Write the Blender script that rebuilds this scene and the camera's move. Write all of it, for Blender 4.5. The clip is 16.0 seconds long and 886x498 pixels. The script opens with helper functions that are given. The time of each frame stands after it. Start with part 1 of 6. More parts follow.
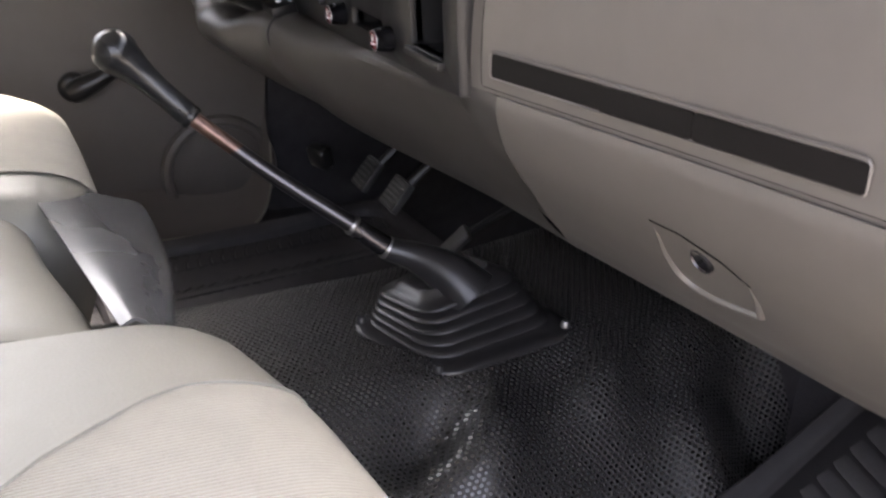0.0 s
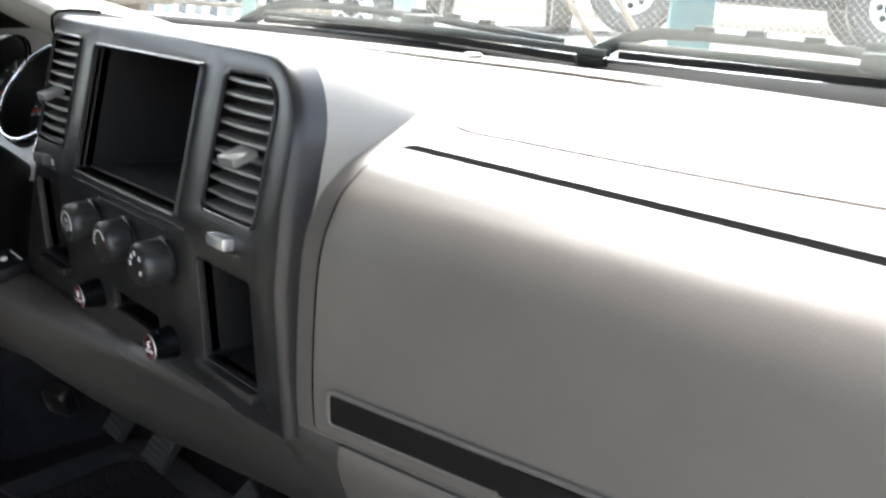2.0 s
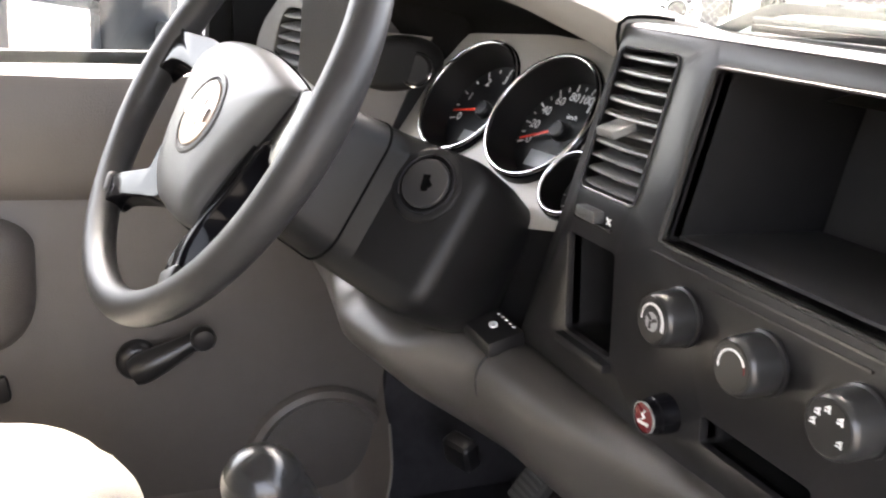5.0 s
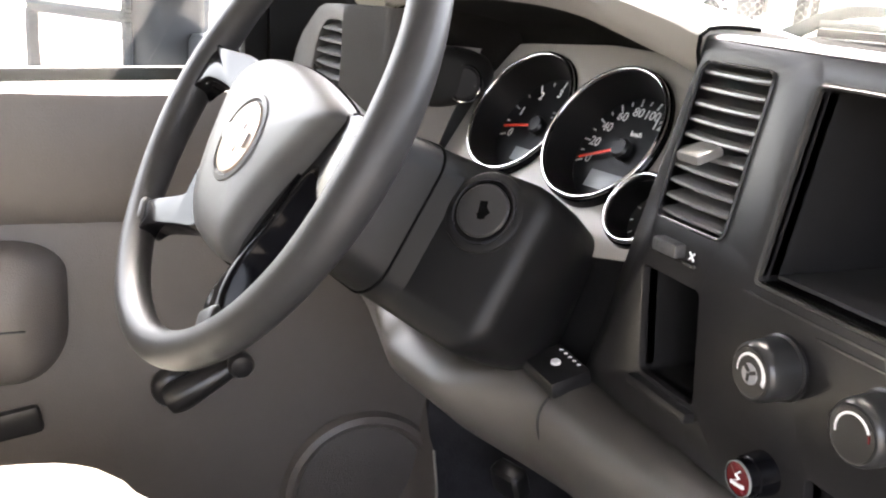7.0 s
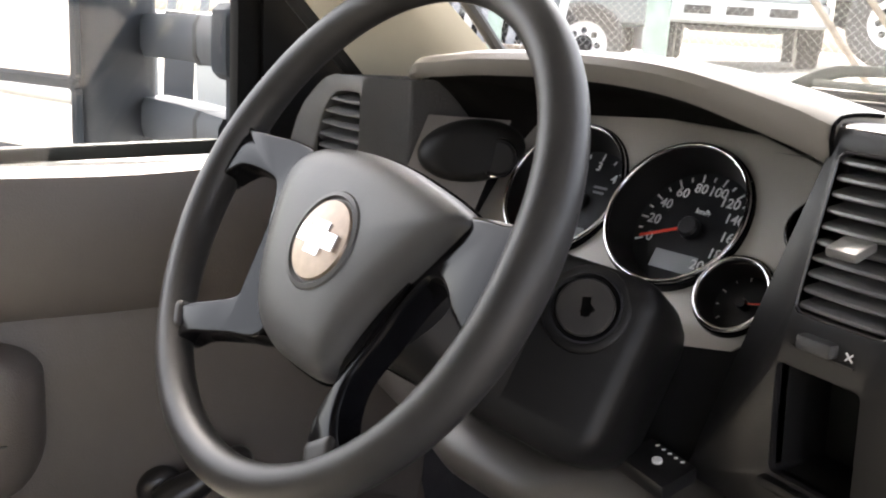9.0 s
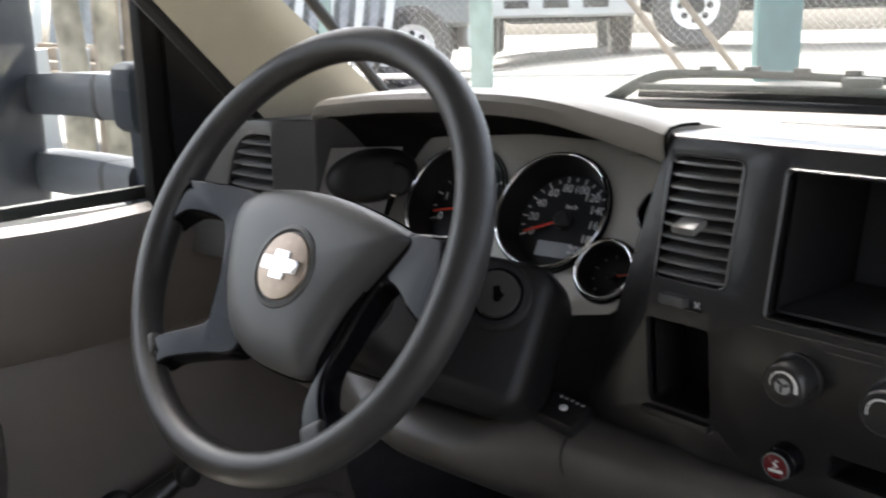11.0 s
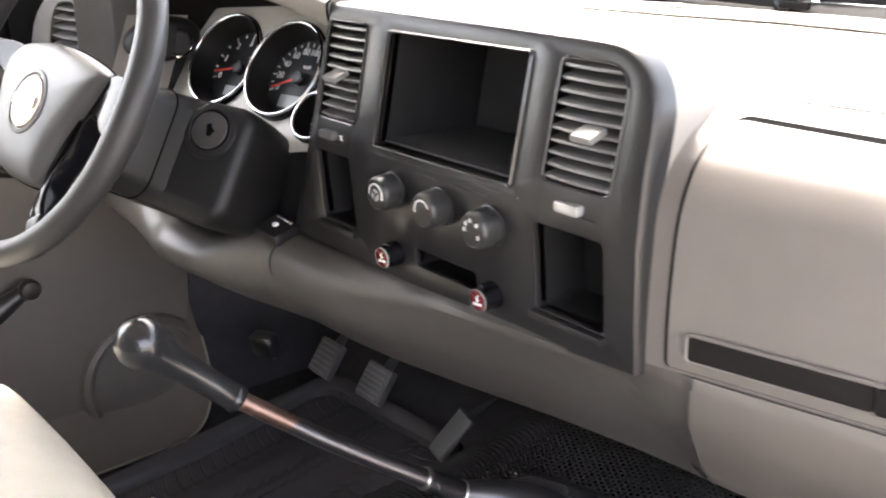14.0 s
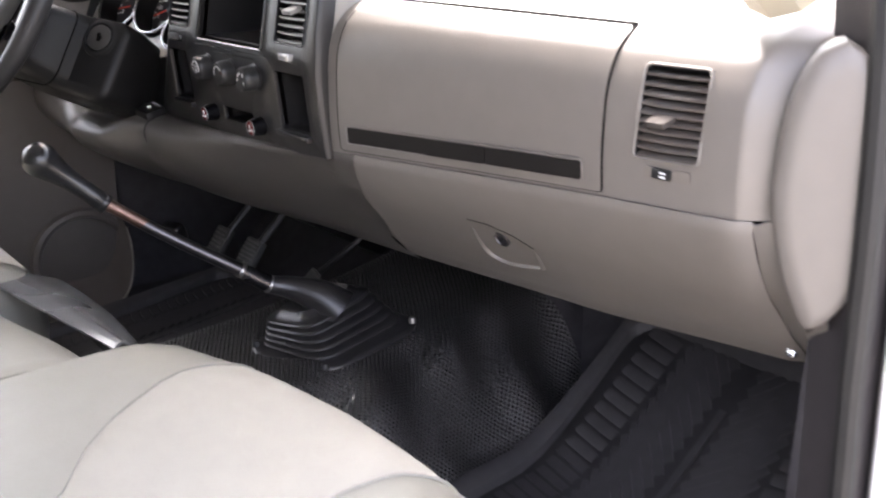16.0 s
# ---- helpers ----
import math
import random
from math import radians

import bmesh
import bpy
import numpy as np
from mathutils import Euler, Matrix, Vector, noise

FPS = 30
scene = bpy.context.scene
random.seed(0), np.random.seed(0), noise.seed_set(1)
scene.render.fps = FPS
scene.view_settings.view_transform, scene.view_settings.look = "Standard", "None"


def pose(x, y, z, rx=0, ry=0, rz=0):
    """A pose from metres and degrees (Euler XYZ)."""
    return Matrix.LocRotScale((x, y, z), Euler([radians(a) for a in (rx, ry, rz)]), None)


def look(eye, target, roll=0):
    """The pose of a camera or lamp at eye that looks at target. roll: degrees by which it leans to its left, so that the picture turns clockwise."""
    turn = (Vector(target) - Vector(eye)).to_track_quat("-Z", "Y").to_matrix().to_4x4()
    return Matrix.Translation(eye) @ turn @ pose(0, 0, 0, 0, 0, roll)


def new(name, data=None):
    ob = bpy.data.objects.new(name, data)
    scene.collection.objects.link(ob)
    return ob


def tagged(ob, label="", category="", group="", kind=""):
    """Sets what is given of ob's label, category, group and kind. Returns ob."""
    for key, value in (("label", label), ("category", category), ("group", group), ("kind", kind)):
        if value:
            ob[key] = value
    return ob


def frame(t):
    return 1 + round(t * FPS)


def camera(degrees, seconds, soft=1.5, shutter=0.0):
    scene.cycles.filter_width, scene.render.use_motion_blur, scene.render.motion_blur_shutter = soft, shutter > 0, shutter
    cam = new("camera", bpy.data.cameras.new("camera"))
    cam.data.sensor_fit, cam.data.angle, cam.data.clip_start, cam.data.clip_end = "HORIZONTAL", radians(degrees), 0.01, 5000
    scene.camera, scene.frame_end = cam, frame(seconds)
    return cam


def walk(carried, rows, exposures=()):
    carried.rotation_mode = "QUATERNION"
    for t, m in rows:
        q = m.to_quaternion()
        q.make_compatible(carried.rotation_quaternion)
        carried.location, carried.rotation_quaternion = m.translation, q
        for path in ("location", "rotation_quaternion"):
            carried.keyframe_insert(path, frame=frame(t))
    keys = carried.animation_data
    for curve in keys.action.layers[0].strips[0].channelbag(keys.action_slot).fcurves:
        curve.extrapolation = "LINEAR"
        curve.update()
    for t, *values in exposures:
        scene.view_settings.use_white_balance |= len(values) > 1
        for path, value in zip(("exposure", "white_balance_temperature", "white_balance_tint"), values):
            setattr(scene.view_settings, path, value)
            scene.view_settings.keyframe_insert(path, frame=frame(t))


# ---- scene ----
cam = camera(51.5, 16.0, 2.1, 0.4)
PATH = [
    (0, (0.9, -0.341, 0.622), (-0.74, 0.475, -0.182), 4.0),
    (0.5, (0.872, -0.321, 0.609), (-0.672, 0.572, -0.297), 3.0),
    (1, (0.819, -0.304, 0.629), (-0.636, 0.765, -0.229), 5.3),
    (1.5, (0.732, -0.31, 0.673), (-0.65, 0.975, 0.012), 4.8),
    (2, (0.677, -0.294, 0.704), (-0.743, 1.02, 0.197), 4.3),
    (2.5, (0.637, -0.292, 0.72), (-0.853, 0.958, 0.253), 4.1),
    (3, (0.586, -0.299, 0.725), (-0.964, 0.863, 0.229), 3.5),
    (3.5, (0.527, -0.308, 0.713), (-1.084, 0.75, 0.179), 4.4),
    (4, (0.457, -0.322, 0.696), (-1.212, 0.654, 0.183), 5.1),
    (4.5, (0.382, -0.334, 0.68), (-1.303, 0.563, 0.083), 6.0),
    (5, (0.337, -0.35, 0.687), (-1.406, 0.458, 0.133), 5.2),
    (7.5, (0.244, -0.345, 0.693), (-1.534, 0.388, 0.146), 3.7),
    (8.0, (0.193, -0.346, 0.703), (-1.585, 0.412, 0.190), 2.3),
    (8.5, (0.149, -0.393, 0.706), (-1.571, 0.502, 0.215), 3.2),
    (11, (0.239, -0.587, 0.749), (-1.249, 0.671, 0.299), -1.0),
    (11.5, (0.271, -0.584, 0.744), (-1.106, 0.776, 0.238), -1.5),
    (12, (0.346, -0.6, 0.752), (-1.07, 0.709, 0.22), -1.8),
    (12.5, (0.377, -0.6, 0.759), (-1.045, 0.7, 0.222), -0.7),
    (13, (0.405, -0.583, 0.745), (-1.014, 0.693, 0.148), -0.1),
    (13.5, (0.475, -0.522, 0.751), (-0.919, 0.738, 0.065), 0.3),
    (14, (0.599, -0.503, 0.748), (-0.844, 0.708, 0.078), 0.3),
    (14.5, (0.74, -0.484, 0.728), (-0.737, 0.758, 0.205), 1.1),
    (15, (0.923, -0.481, 0.717), (-0.605, 0.663, 0.12), 1.2),
    (15.5, (1.054, -0.513, 0.708), (-0.465, 0.615, 0.06), -0.5),
    (16, (1.164, -0.593, 0.692), (-0.292, 0.615, 0.042), 0.1),
]
EXPOSURE = [(0.0, 3.5, 6850, 19), (0.5, 3.75, 6850, 19), (1.0, 4.0, 6800, 19), (1.5, 3.95, 6400, 14), (2.2, 2.85, 6250, 8), (2.6, 2.35, 6250, 7), (3.0, 1.4, 6150, 5), (3.5, 1.45, 6200, 7), (4.0, 3.05, 6400, 12), (4.5, 3.97, 6850, 17), (5.0, 4.3, 6950, 17), (7.5, 4.4, 6900, 17), (8.0, 4.2, 6950, 17), (8.5, 3.75, 7000, 17), (11.0, 2.75, 6500, 13), (11.5, 2.7, 6500, 13), (12.0, 3.1, 6550, 13), (12.5, 3.3, 6550, 13), (13.0, 3.6, 6700, 15), (13.5, 4.17, 6950, 17), (14.0, 4.4, 6900, 17), (14.5, 3.9, 6600, 16), (15.5, 3.55, 6550, 18), (16.0, 3.6, 6650, 19)]
walk(cam, [(t, look(eye, target, roll)) for t, eye, target, roll in PATH], EXPOSURE)

# ---- light ----
world = bpy.data.worlds.new("sky")
scene.world = world
world.use_nodes = True
wn = world.node_tree.nodes
sky = wn.new("ShaderNodeTexSky")
sky.sky_type, sky.sun_disc = "NISHITA", False
sky.sun_elevation, sky.sun_rotation = radians(59.8), radians(-75)
sky.air_density, sky.dust_density = 1.0, 5.0
wn["Background"].inputs["Strength"].default_value = 0.15
haze = wn.new("ShaderNodeHueSaturation")
haze.inputs["Saturation"].default_value = 0.5
world.node_tree.links.new(sky.outputs[0], haze.inputs["Color"])
world.node_tree.links.new(haze.outputs[0], wn["Background"].inputs["Color"])
sun = new("sun", bpy.data.lights.new("sun", "SUN"))
sun.data.energy, sun.data.angle, sun.data.color = 2.4, radians(16), (1.0, 0.96, 0.9)
sun.matrix_world = look((-4.5, 1.2, 8.0), (0, 0, 0))


# ---- materials ----
def material(name, color, rough=0.5, metal=0.0, vary=0.12, scale=40.0, bump=0.0, bump_scale=400.0, spec=0.5, coat=0.0, detail=4.0, stain=0.0, stain_color=(0.1, 0.09, 0.08)):
    """A principled surface with grain at two scales, optional relief and stains."""
    m = bpy.data.materials.new(name)
    m.use_nodes = True
    n, l = m.node_tree.nodes, m.node_tree.links
    b = n["Principled BSDF"]
    b.inputs["Roughness"].default_value, b.inputs["Metallic"].default_value = rough, metal
    b.inputs["Specular IOR Level"].default_value, b.inputs["Coat Weight"].default_value = spec, coat
    co = n.new("ShaderNodeTexCoord")
    big = n.new("ShaderNodeTexNoise")
    big.inputs["Scale"].default_value, big.inputs["Detail"].default_value = scale * 0.15, 3.0
    small = n.new("ShaderNodeTexNoise")
    small.inputs["Scale"].default_value, small.inputs["Detail"].default_value = scale, detail
    l.new(co.outputs["Object"], big.inputs["Vector"])
    l.new(co.outputs["Object"], small.inputs["Vector"])
    add = n.new("ShaderNodeMath")
    add.operation = "ADD"
    l.new(big.outputs["Fac"], add.inputs[0])
    l.new(small.outputs["Fac"], add.inputs[1])
    mr = n.new("ShaderNodeMapRange")
    mr.inputs["From Min"].default_value, mr.inputs["From Max"].default_value = 0.6, 1.4
    mr.inputs["To Min"].default_value, mr.inputs["To Max"].default_value = 1 - vary, 1 + vary
    l.new(add.outputs[0], mr.inputs["Value"])
    mul = n.new("ShaderNodeVectorMath")
    mul.operation = "SCALE"
    mul.inputs[0].default_value = color[:3]
    l.new(mr.outputs[0], mul.inputs["Scale"])
    out = mul.outputs[0]
    if stain:
        st = n.new("ShaderNodeTexNoise")
        st.inputs["Scale"].default_value, st.inputs["Detail"].default_value = scale * 0.4, 6.0
        l.new(co.outputs["Object"], st.inputs["Vector"])
        rp = n.new("ShaderNodeMapRange")
        rp.inputs["From Min"].default_value, rp.inputs["From Max"].default_value = 0.52, 0.75
        rp.inputs["To Max"].default_value = stain
        l.new(st.outputs["Fac"], rp.inputs["Value"])
        mx = n.new("ShaderNodeMix")
        mx.data_type = "RGBA"
        mx.inputs["B"].default_value = (*stain_color, 1)
        mx.inputs[7].default_value = (*stain_color, 1)
        l.new(rp.outputs[0], mx.inputs[0])
        l.new(out, mx.inputs[6])
        out = mx.outputs[2]
    l.new(out, b.inputs["Base Color"])
    rr = n.new("ShaderNodeMapRange")
    rr.inputs["To Min"].default_value, rr.inputs["To Max"].default_value = max(0.02, rough - 0.08), min(1, rough + 0.08)
    l.new(big.outputs["Fac"], rr.inputs["Value"])
    l.new(rr.outputs[0], b.inputs["Roughness"])
    if bump:
        bn = n.new("ShaderNodeTexNoise")
        bn.inputs["Scale"].default_value, bn.inputs["Detail"].default_value = bump_scale, 2.0
        l.new(co.outputs["Object"], bn.inputs["Vector"])
        bp = n.new("ShaderNodeBump")
        bp.inputs["Strength"].default_value, bp.inputs["Distance"].default_value = bump, 0.002
        l.new(bn.outputs["Fac"], bp.inputs["Height"])
        l.new(bp.outputs[0], b.inputs["Normal"])
    return m


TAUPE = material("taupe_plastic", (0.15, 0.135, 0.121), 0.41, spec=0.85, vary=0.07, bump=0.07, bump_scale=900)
# Taupe darkened: the weaker light low on the dashboard is in this colour.
BOLSTER_SHADED = material("bolster_shaded_plastic", (0.08, 0.073, 0.066), 0.36, spec=0.5, vary=0.08, bump=0.15, bump_scale=900)
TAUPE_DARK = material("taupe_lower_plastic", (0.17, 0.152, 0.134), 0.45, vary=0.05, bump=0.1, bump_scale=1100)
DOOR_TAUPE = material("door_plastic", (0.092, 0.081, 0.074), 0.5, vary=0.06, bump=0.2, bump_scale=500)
BLACK = material("black_plastic", (0.016, 0.0155, 0.016), 0.3, spec=0.42, vary=0.1, bump=0.06, bump_scale=1400)
BLACK_GLOSS = material("gloss_black_plastic", (0.005, 0.005, 0.006), 0.1, spec=0.13, vary=0.1)
DARK_GREY = material("dark_grey_plastic", (0.065, 0.064, 0.063), 0.45, vary=0.1, bump=0.25, bump_scale=500)
CAVITY = material("cavity_plastic", (0.013, 0.013, 0.0135), 0.65, spec=0.25, vary=0.2)
RUBBER = material("rubber", (0.03, 0.03, 0.031), 0.42, vary=0.2, bump=0.1, bump_scale=300)
CHROME = material("chrome", (0.75, 0.75, 0.76), 0.12, metal=1.0, vary=0.03)
SATIN = material("satin_metal", (0.4, 0.39, 0.38), 0.35, metal=1.0, vary=0.1)
STEEL = material("lever_steel", (0.09, 0.085, 0.09), 0.28, metal=0.9, vary=0.25, scale=60)
RED = material("red_plastic", (0.13, 0.01, 0.013), 0.25, vary=0.1)
WHITE_MARK = material("white_print", (0.85, 0.85, 0.85), 0.5, vary=0.03)
NEEDLE = material("needle_red", (0.8, 0.06, 0.03), 0.4, vary=0.03)
VINYL = material("seat_vinyl", (0.224, 0.214, 0.184), 0.42, vary=0.05, bump=0.15, bump_scale=350)
SKIRT = material("seat_skirt_vinyl", (0.095, 0.095, 0.097), 0.25, vary=0.1)
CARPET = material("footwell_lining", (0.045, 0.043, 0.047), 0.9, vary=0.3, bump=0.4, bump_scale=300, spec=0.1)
WHITE_PAINT = material("white_paint", (0.8, 0.8, 0.78), 0.25, vary=0.02, coat=0.4)
POD = material("pod_plastic", (0.010, 0.0095, 0.009), 0.5, vary=0.12, spec=0.25)
CUP = material("gauge_cup", (0.008, 0.0075, 0.0075), 0.35, vary=0.1)
HEADLINER = material("headliner", (0.24, 0.23, 0.215), 0.9, vary=0.05)
PILLAR = material("pillar_trim", (0.46, 0.42, 0.32), 0.6, vary=0.04)
SEAL = material("door_seal", (0.012, 0.012, 0.012), 0.55, vary=0.2)
# Same plastic as TAUPE, lightened: windscreen light on upper surfaces put into colour.
TAUPE_LIT = material("taupe_lit_plastic", (0.215, 0.199, 0.176), 0.4, vary=0.04, bump=0.12, bump_scale=900)
STRIP = material("handle_strip_plastic", (0.013, 0.0115, 0.011), 0.55, vary=0.1, bump=0.1, spec=0.15)
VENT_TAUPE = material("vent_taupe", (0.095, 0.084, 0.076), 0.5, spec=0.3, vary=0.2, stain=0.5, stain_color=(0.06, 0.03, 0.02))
VENT_BLACK = material("vent_black", (0.13, 0.127, 0.124), 0.26, spec=1.0, vary=0.1)
TAB_GREY = material("tab_grey", (0.17, 0.168, 0.162), 0.3, vary=0.05)
RIM_GREY = material("rim_grey", (0.04, 0.039, 0.038), 0.2, vary=0.05)
BLACK_SATIN = material("satin_black_plastic", (0.024, 0.024, 0.027), 0.22, vary=0.1)
SHINY_GREY = material("shiny_grey", (0.5, 0.5, 0.5), 0.2, metal=0.6, vary=0.05)
KNOB_SIDE = material("knob_body", (0.028, 0.028, 0.028), 0.3, vary=0.08)
KNOB = material("knob_plastic", (0.008, 0.008, 0.0085), 0.38, vary=0.1)
GREY_MARK = material("grey_print", (0.35, 0.35, 0.36), 0.5, vary=0.03)
RED_DARK = material("dark_red_print", (0.16, 0.006, 0.01), 0.3, vary=0.05)
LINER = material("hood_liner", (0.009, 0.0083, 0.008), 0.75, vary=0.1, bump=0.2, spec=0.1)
PANEL_GREY = material("cluster_panel", (0.5, 0.47, 0.425), 0.42, vary=0.03)
DIAL = material("dial_face", (0.022, 0.022, 0.024), 0.35, vary=0.05)
LCD = material("display_grey", (0.4, 0.42, 0.43), 0.25, vary=0.03)
WHEEL_GRIP = material("wheel_grip", (0.026, 0.025, 0.0245), 0.42, spec=0.38, vary=0.25, scale=50, bump=0.04, bump_scale=900)
WHEEL_PAD = material("wheel_pad", (0.058, 0.0575, 0.057), 0.45, spec=0.42, vary=0.1, bump=0.1, bump_scale=900)
BRONZE = material("worn_bronze", (0.22, 0.17, 0.13), 0.3, metal=0.7, vary=0.3, scale=120)
SCUFF = material("scuff", (0.015, 0.015, 0.015), 0.7, vary=0.2)
RUST = material("coppery_rod", (0.17, 0.105, 0.085), 0.34, metal=0.8, vary=0.35, scale=90)
KNOB_GLOSS = material("lever_knob", (0.014, 0.014, 0.0145), 0.24, vary=0.1, coat=0.1)
BOOT_RUBBER = material("boot_rubber", (0.022, 0.021, 0.022), 0.32, spec=0.7, vary=0.2)
PEDAL = material("pedal_rubber", (0.05, 0.05, 0.05), 0.5, vary=0.15)
PEDAL_LIGHT = material("pedal_plate", (0.085, 0.085, 0.082), 0.4, vary=0.15)
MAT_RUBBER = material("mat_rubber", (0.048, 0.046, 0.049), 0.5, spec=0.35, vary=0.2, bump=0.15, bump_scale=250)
# Mat rubber darkened: shade between the ribs, painted on the tray.
MAT_GROOVE_SHADE = material("mat_groove_shade", (0.02, 0.019, 0.021), 0.55, vary=0.25)
LOCK_GREY = material("lock_grey", (0.035, 0.034, 0.034), 0.3, vary=0.1)
# Lighter than the opening's walls: light on its back and floor, put into colour.
RADIO_LIT = material("radio_lit_surface", (0.036, 0.036, 0.037), 0.5, vary=0.2, scale=25)
GRILLE = material("speaker_grille", (0.075, 0.066, 0.06), 0.6, vary=0.1, bump=0.6, bump_scale=500)
JAMB = material("jamb_black", (0.04, 0.036, 0.038), 0.5, vary=0.2, spec=0.3)
WIPER = material("wiper_paint", (0.016, 0.02, 0.0195), 0.5, spec=0.2, vary=0.2)
MIRROR_GREY = material("mirror_shell", (0.05, 0.056, 0.065), 0.45, spec=0.35, vary=0.08)
MIRROR_SHELL = material("mirror_housing", (0.022, 0.025, 0.03), 0.5, spec=0.2, vary=0.1)
MIRROR_DARK = material("mirror_base", (0.018, 0.022, 0.028), 0.7, spec=0.1, vary=0.1)
MIRROR_GLASS = material("mirror_glass", (0.9, 0.9, 0.9), 0.02, metal=1.0, vary=0.0)
YARD = material("concrete_yard", (0.17, 0.16, 0.143), 0.9, vary=0.25, scale=2.5, stain=0.5, stain_color=(0.25, 0.22, 0.18))
WIRE = material("galvanised_wire", (0.5, 0.51, 0.5), 0.5, metal=0.15, vary=0.1)
GREEN_POST = material("green_post_paint", (0.028, 0.095, 0.1), 0.5, vary=0.25, scale=8)
GREEN_PALE = material("faded_green_paint", (0.2, 0.27, 0.24), 0.6, vary=0.3, scale=8)
RUSTY_WOOD = material("rusty_timber", (0.2, 0.165, 0.125), 0.8, vary=0.4, scale=10)
BUMPER = material("bumper_plastic", (0.4, 0.42, 0.42), 0.45, vary=0.1, scale=5)
TRUCK_DARK = material("dark_truck_paint", (0.14, 0.16, 0.165), 0.35, vary=0.15, scale=4)
TRUCK_SILVER = material("silver_truck_paint", (0.5, 0.53, 0.53), 0.35, vary=0.12, scale=4)
WHITE_RIM = material("white_wheel_rim", (0.75, 0.75, 0.74), 0.4, vary=0.08)
TRUNK = material("bark", (0.23, 0.21, 0.16), 0.9, vary=0.7, scale=9, stain=0.6, stain_color=(0.09, 0.09, 0.07), bump=0.5, bump_scale=40)
COLUMN = material("column_plastic", (0.01, 0.0098, 0.01), 0.42, spec=0.22, vary=0.12, bump=0.1, bump_scale=900)
TAB_DARK = material("tab_taupe", (0.06, 0.053, 0.048), 0.7, spec=0.15, vary=0.08)
GAP = material("shut_gap", (0.004, 0.004, 0.004), 0.9, vary=0.1, spec=0.02)
FRIT = material("black_edge_band", (0.006, 0.006, 0.006), 0.8, vary=0.15, spec=0.08)
WIRE_TIE = material("rusty_wire", (0.07, 0.05, 0.04), 0.7, vary=0.3, scale=30)
GREY_SLAT = material("grey_sheet", (0.22, 0.24, 0.26), 0.6, vary=0.25, scale=6)


def glass_material():
    m = bpy.data.materials.new("clear_glass")
    m.use_nodes = True
    n, l = m.node_tree.nodes, m.node_tree.links
    n.remove(n["Principled BSDF"])
    tr, gl, mx = n.new("ShaderNodeBsdfTransparent"), n.new("ShaderNodeBsdfGlossy"), n.new("ShaderNodeMixShader")
    tr.inputs["Color"].default_value = (0.95, 0.97, 0.96, 1)
    gl.inputs["Roughness"].default_value = 0.02
    lw, pw, ma = n.new("ShaderNodeLayerWeight"), n.new("ShaderNodeMath"), n.new("ShaderNodeMath")
    pw.operation, ma.operation = "POWER", "MULTIPLY_ADD"
    pw.inputs[1].default_value, ma.inputs[1].default_value, ma.inputs[2].default_value = 5.0, 0.6, 0.03
    l.new(lw.outputs["Facing"], pw.inputs[0])
    l.new(pw.outputs[0], ma.inputs[0])
    l.new(ma.outputs[0], mx.inputs[0])
    l.new(tr.outputs[0], mx.inputs[1])
    l.new(gl.outputs[0], mx.inputs[2])
    l.new(mx.outputs[0], n["Material Output"].inputs["Surface"])
    return m


GLASS = glass_material()


def tunnel_material():
    """Black rubber embossed with small round-cornered cells."""
    m = material("embossed_rubber", (0.024, 0.0225, 0.0235), 0.28, spec=1.0, vary=0.25)
    n, l = m.node_tree.nodes, m.node_tree.links
    b = n["Principled BSDF"]
    co = n.new("ShaderNodeTexCoord")
    total = None
    for k in range(3):
        a = radians(60 * k)
        dp, cs = n.new("ShaderNodeVectorMath"), n.new("ShaderNodeMath")
        dp.operation, cs.operation = "DOT_PRODUCT", "COSINE"
        q = 2 * math.pi / 0.0064
        dp.inputs[1].default_value = (q * math.cos(a), q * math.sin(a), -0.7 * q * math.cos(a))
        l.new(co.outputs["Object"], dp.inputs[0])
        l.new(dp.outputs["Value"], cs.inputs[0])
        if total is None:
            total = cs.outputs[0]
        else:
            ad = n.new("ShaderNodeMath")
            l.new(total, ad.inputs[0])
            l.new(cs.outputs[0], ad.inputs[1])
            total = ad.outputs[0]
    mr = n.new("ShaderNodeMapRange")
    mr.inputs["From Min"].default_value, mr.inputs["From Max"].default_value = -1.0, 0.9
    mr.interpolation_type = "SMOOTHSTEP"
    l.new(total, mr.inputs["Value"])
    bp = n.new("ShaderNodeBump")
    bp.inputs["Strength"].default_value, bp.inputs["Distance"].default_value = 1.0, 0.0006
    l.new(mr.outputs[0], bp.inputs["Height"])
    l.new(bp.outputs[0], b.inputs["Normal"])
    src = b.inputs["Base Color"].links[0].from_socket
    # Shade of the cell grooves, put into the base colour.
    groove_shade = n.new("ShaderNodeMapRange")
    groove_shade.inputs["To Min"].default_value = 0.45
    l.new(mr.outputs[0], groove_shade.inputs["Value"])
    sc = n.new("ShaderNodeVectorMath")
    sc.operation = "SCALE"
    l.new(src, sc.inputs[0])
    l.new(groove_shade.outputs[0], sc.inputs["Scale"])
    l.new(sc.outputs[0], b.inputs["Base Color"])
    gl = n.new("ShaderNodeMapRange")
    gl.inputs["To Min"].default_value, gl.inputs["To Max"].default_value = 0.55, 0.2
    l.new(mr.outputs[0], gl.inputs["Value"])
    l.new(gl.outputs[0], b.inputs["Roughness"])
    return m


TUNNEL = tunnel_material()


